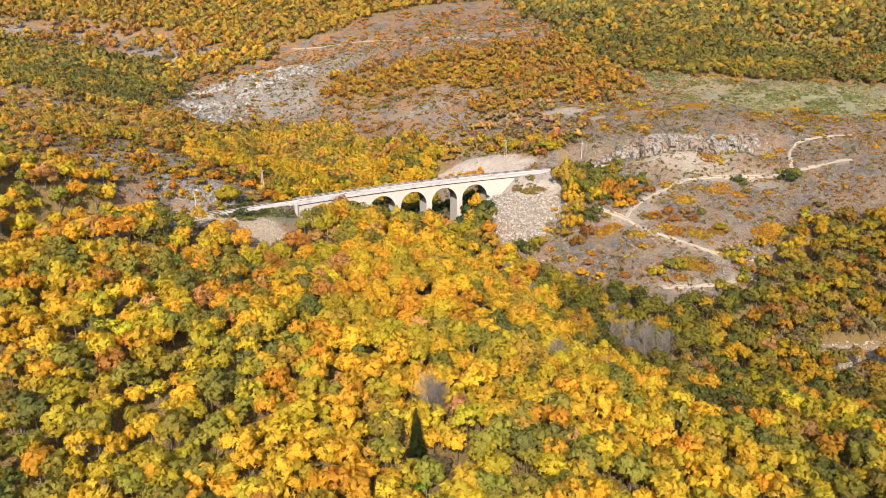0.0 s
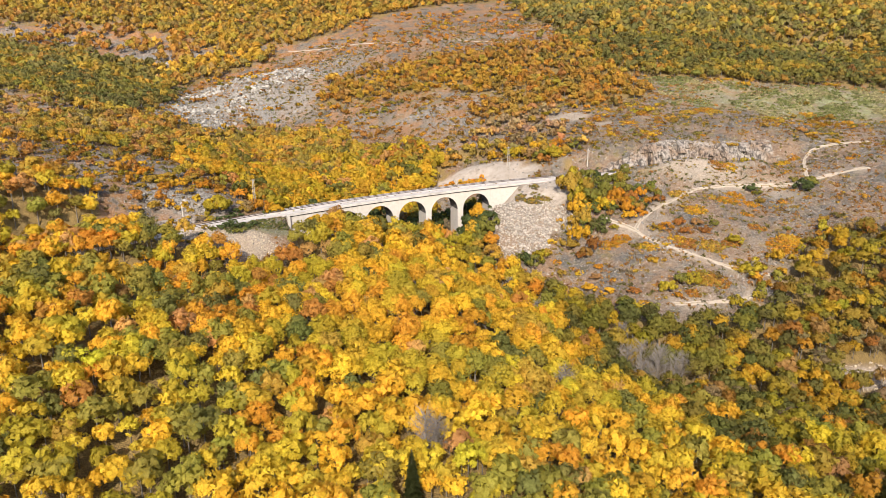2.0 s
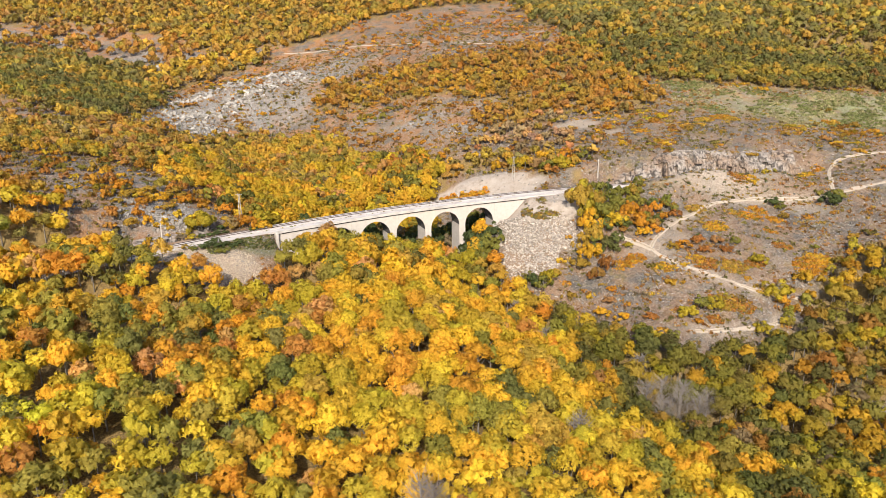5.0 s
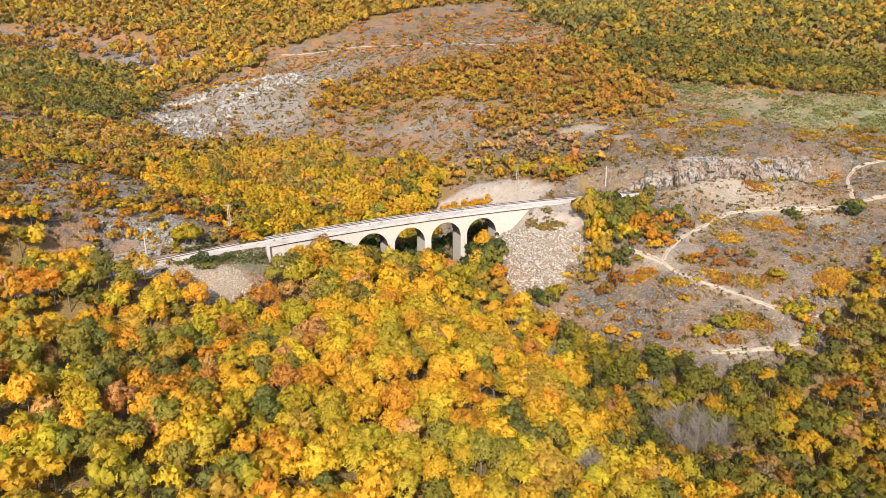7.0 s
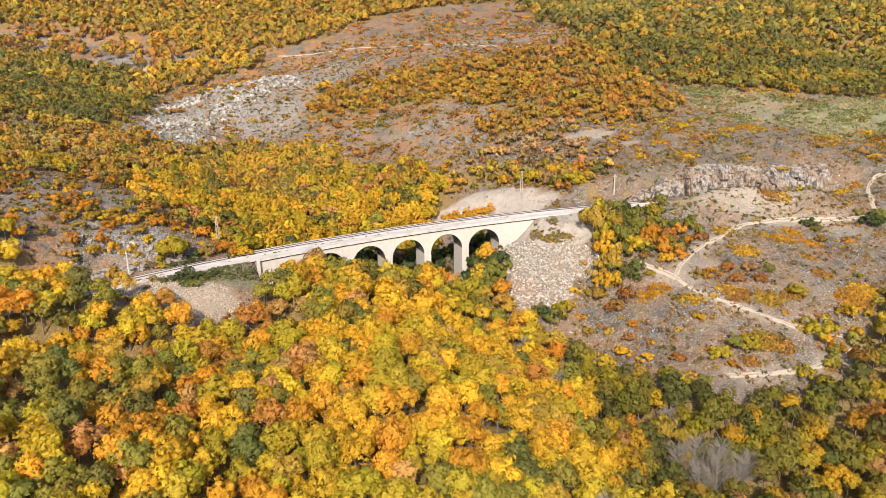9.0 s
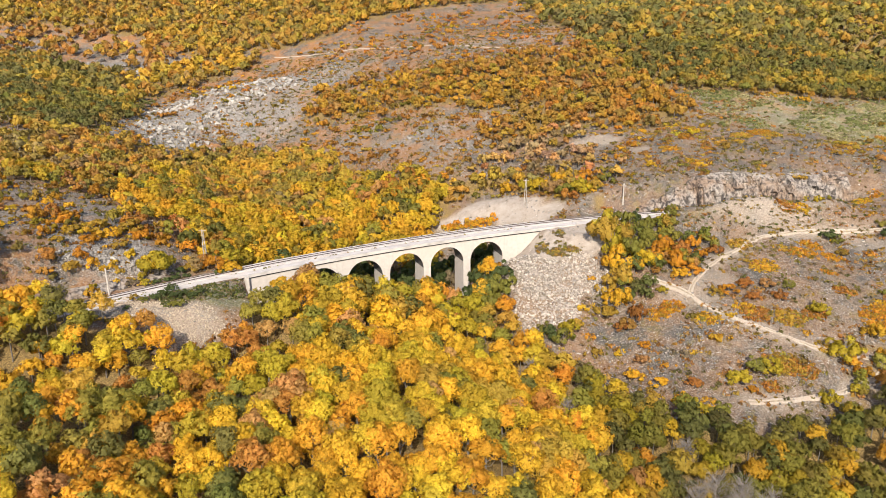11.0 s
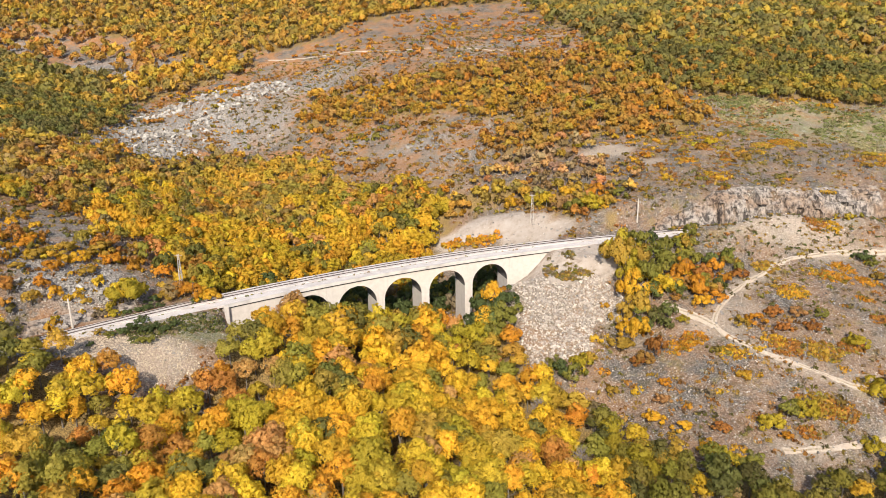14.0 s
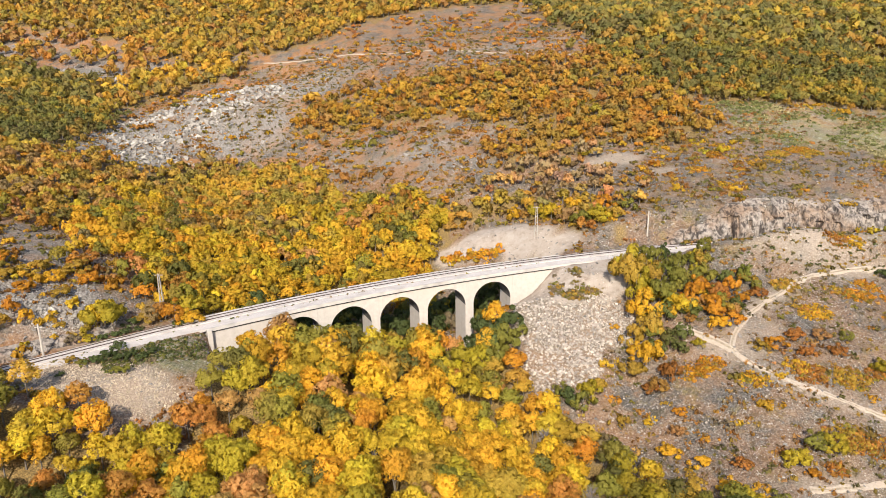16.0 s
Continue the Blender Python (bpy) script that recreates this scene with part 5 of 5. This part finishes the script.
# flat orange mats of heath on the open slope: middle and half width
MATS_LOW = [(74.9, 233.8, 3.2), (63.1, 232.6, 2.8), (83.7, 252.8, 3.4), (96.2, 259, 3.2), (100.6, 263.7, 2.6), (82.6, 232.9, 3.6), (105, 234.5, 4.5), (108.5, 237.3, 3.5), (104.3, 258.7, 2.6), (100.5, 242.9, 2.4), (76.3, 219.2, 4), (80.1, 218.4, 3.4), (52.8, 237, 3), (55.9, 237.9, 2.4), (80.6, 262, 2.6), (91, 260.1, 1.8), (99.9, 250.5, 1.6), (116, 259.8, 1.4), (72.7, 235.7, 2.2), (89.6, 234.3, 2.6), (88.1, 224.8, 2), (71.5, 213, 2), (102.2, 231.4, 2)]
MATS_HIGH = [(97.5, 274.8, 2.6), (113.9, 291, 2.2), (101.6, 274.3, 2), (126.6, 288.3, 2.4), (131, 290.4, 2), (86.6, 313.2, 1.8), (75, 313.4, 2.2), (78.8, 302.4, 1.6), (109.2, 327.3, 3.4), (101.9, 324, 3.2), (112.3, 324.9, 3), (150, 322, 3)]
xs, ys, ts, ks = [], [], [], []
for mx, my, r in MATS_LOW + MATS_HIGH:
    tone = int(RNG.choice((5, 8, 5, 0, 6)))
    for _ in range(int(11 * r * r)):
        a, q = RNG.uniform(0, 6.28), r * RNG.uniform(0, 1) ** 0.6
        xs.append(mx + q * math.cos(a) * 1.15), ys.append(my + q * math.sin(a) * 0.8), ts.append(tone if RNG.uniform() < 0.75 else int(RNG.choice((8, 6, 3)))), ks.append(RNG.uniform(0.45, 0.95))
xs, ys = np.array(xs), np.array(ys)
wood("orange_heath", xs, ys, land(xs, ys), np.array(ks), tinted(np.array(ts), 0.16, 0.2) * 0.85, TUFT_SHAPE, 0.15, "flat orange mats of heath on the open stony slope", False)
# brown growth on the rock face and its foot, tufts on the bank, dry scrub by the deck's end
n = 60
xs = 62 + 60 * RNG.uniform(0, 1, n) ** 1.2
ys = cliff_line(xs) + RNG.uniform(-3.2, 0.2, n)
wood("dry_thicket", xs, ys, land(xs, ys) + 0.3, RNG.uniform(0.4, 0.9, n), tinted(RNG.choice((9, 9, 8, 7, 4), n)) * 0.8, SHRUB, 0.6, "dry brown thicket along the foot of the rock face", False)
n = 700
xs, ys = RNG.uniform(62, 122, n), RNG.uniform(268, 288, n)
keep = off_line(xs, ys)
xs, ys = xs[keep], ys[keep]
wood("bank_tufts", xs, ys, land(xs, ys), RNG.uniform(0.2, 0.55, len(xs)), tinted(RNG.choice((4, 9, 9, 8, 4), len(xs))) * 0.85, SHRUB, 0.3, "small dark tufts on the pale bank below the rock face", False)
n = 150
at = RNG.integers(0, 5, n)
xs = np.array((26.5, 31.8, 31, 34.5, 29.8))[at] + RNG.normal(size=n) * np.array((1.2, 0.8, 1.6, 1.4, 1.2))[at]
ys = np.array((263, 265, 259.6, 260.6, 258.8))[at] + RNG.normal(size=n) * np.array((1.8, 1.8, 0.5, 0.7, 0.5))[at]
keep = off_line(xs, ys)
xs, ys = xs[keep], ys[keep]
wood("dry_scrub", xs, ys, land(xs, ys), RNG.uniform(0.35, 0.8, len(xs)), tinted(RNG.choice((9, 9, 8, 3), len(xs))) * 0.8, SHRUB, 0.3, "dry brown scrub on the earth slope by the deck's end", False)
# orange weeds on the foot of the heap behind the deck
t = RNG.uniform(0, 1, 70)
xs, ys = 0 + 16 * t + RNG.normal(size=70) * 0.6, 297.5 - 3.2 * t + RNG.normal(size=70) * 0.7
wood("orange_weeds", xs, ys, land(xs, ys), RNG.uniform(0.5, 1.1, 70), tinted(RNG.choice((0, 5, 5, 8), 70)), SHRUB, 0.5, "orange weeds along the foot of the bare heap", False)


def bare_tree(px, py, tall):
    base = Vector((px, py, float(land(px, py))))
    top = thing("bare_tree", base, "leafless grey tree with thin twiggy branches in the wood", "tree")
    vs, fs, n = [], [], 0
    v, f = stem([(0, 0, -0.5), (0.1, 0, tall * 0.5), (0, 0.1, tall)], (0.16, 0.11, 0.03), 5)
    trunk_ob = new("trunk", soup("trunk", v, f, [TWIG]))
    trunk_ob.parent = top
    for i in range(130):
        a, u = RNG.uniform(0, 6.28), RNG.uniform(0.2, 0.95)
        root = np.array((0, 0, tall * u))
        reach = tall * (0.42 - 0.25 * u) * RNG.uniform(0.6, 1.2)
        d = np.array((math.cos(a), math.sin(a), RNG.uniform(0.5, 1.3)))
        tip = root + d * reach
        mid = (root + tip) / 2 + RNG.normal(size=3) * 0.12
        for pts, rad in (([root, mid, tip], (0.045, 0.03, 0.012)), ([mid, mid + (d + RNG.normal(size=3) * 0.6) * reach * 0.45], (0.025, 0.01)), ([mid, mid + (d + RNG.normal(size=3) * 0.6) * reach * 0.45], (0.025, 0.01))):
            v, f = stem(pts, rad, 3)
            vs.append(v), fs.append(f + n)
            n += len(v)
    ob = new("branchwork", soup("branchwork", np.concatenate(vs), np.concatenate(fs), [TWIG]))
    ob.parent = top


TWIG = plain("grey_twigs", (0.16, 0.13, 0.105), (0.29, 0.245, 0.205), 3.0)
for px, py, tall in BARE:
    bare_tree(px, py, tall)


# ---- a spruce, a brown thicket and a scrap of lawn in the lower wood ----
def spruce(px, py, tall):
    top = thing("spruce", (px, py, float(land(px, py))), "slender dark green spruce standing among golden oaks", "conifer")
    tris = []
    for i in range(46):
        h = 0.08 + 0.9 * i / 45
        reach = tall * 0.2 * (1 - h) ** 0.8 + 0.12
        for k in range(9):
            a = k * 0.698 + i * 1.9 + RNG.uniform(-0.2, 0.2)
            d = np.array((math.cos(a), math.sin(a), -0.35 + 0.3 * h))
            side = np.array((-math.sin(a), math.cos(a), 0))
            root = np.array((0, 0, tall * h))
            tip = root + d * reach * RNG.uniform(0.75, 1.1)
            mid = (root + tip) / 2 + np.array((0, 0, 0.06))
            wide = reach * 0.3
            for tri in ((root, mid + side * wide, mid - side * wide), (mid + side * wide, tip, mid - side * wide)):
                up = unit(np.array((d[0] * 0.7, d[1] * 0.7, 0.7)) + RNG.normal(size=3) * 0.15)
                tris += [np.concatenate([q, up]) for q in tri]
    v, f = stem([(0, 0, -0.5), (0, 0, tall * 0.5), (0, 0, tall)], (0.18, 0.11, 0.02), 6)
    for name, me in (("crown", leafy("crown", np.array(tris), 0.0)), ("trunk", soup("trunk", v, f, [BARK]))):
        ob = new(name, me)
        ob.parent = top
        ob.color = (0.19, 0.215, 0.08, 1)


spruce(-4.8, 109.5, 11.5)
n = 70
xs, ys = -1.2 + RNG.normal(size=n) * 1.0, 108.2 + RNG.normal(size=n) * 0.9
wood("brown_thicket", xs, ys, land(xs, ys) + RNG.uniform(0.2, 2.2, n), RNG.uniform(0.5, 0.9, n), np.tile(np.array((0.17, 0.125, 0.07)), (n, 1)), SHRUB, 0.5, "dense bare brown thicket beside a spruce", False)
n = 130
xs, ys = -5.2 + RNG.uniform(-2.6, 2.2, n), 105.6 + RNG.uniform(-1.3, 1.3, n)
wood("lawn_grass", xs, ys, land(xs, ys), RNG.uniform(0.5, 0.9, n), np.tile(np.array((0.22, 0.36, 0.03)), (n, 1)), TUFT_SHAPE, 0.1, "small scrap of bright green lawn in the wood", False)


# ---- a dark sheet shelter at the foot of the rock face, fence posts at the deck's end ----
spot = Vector((113.5, 286.0, 0))
spot.z = float(land(spot.x, spot.y))
shelter = thing("shelter", spot, "small black sheet shelter with a pale pole below the rock face", "shelter")
bm = bmesh.new()
bmesh.ops.create_cube(bm, size=1.0, matrix=Matrix.Translation(spot + Vector((0, 0, 0.8))) @ Matrix.Diagonal((2.4, 1.6, 1.9, 1)))
for v in bm.verts:
    if v.co.z > spot.z + 1 and v.co.y < spot.y:
        v.co.z -= 0.5
bmesh.ops.bevel(bm, geom=bm.edges[:], offset=0.12, segments=2, affect="EDGES")
part("sheet", bm, plain("black_plastic_sheet", (0.012, 0.013, 0.018), (0.03, 0.032, 0.04), 2.0, 0.5), shelter)
bm = bmesh.new()
rod(bm, spot + Vector((-1.3, -0.95, 1.75)), spot + Vector((1.6, -1.0, 1.0)), 0.09, 0.07)
part("pole", bm, POLE, shelter, "pale slanting pole")
for i in range(7):
    p = rail_point(36.5 + i * 1.7, -0.2 + RNG.uniform(-0.2, 0.2), 6.3)
    p.z = float(land(p.x, p.y))
    post = thing("fence_post", p, "short pale post at the edge of the railway bank", "post", "posts at the deck's end")
    bm = bmesh.new()
    rod(bm, p + Vector((0, 0, -0.3)), p + Vector((0.04, 0, 1.15)), 0.09, 0.08)
    part("shaft", bm, SLAB, post)
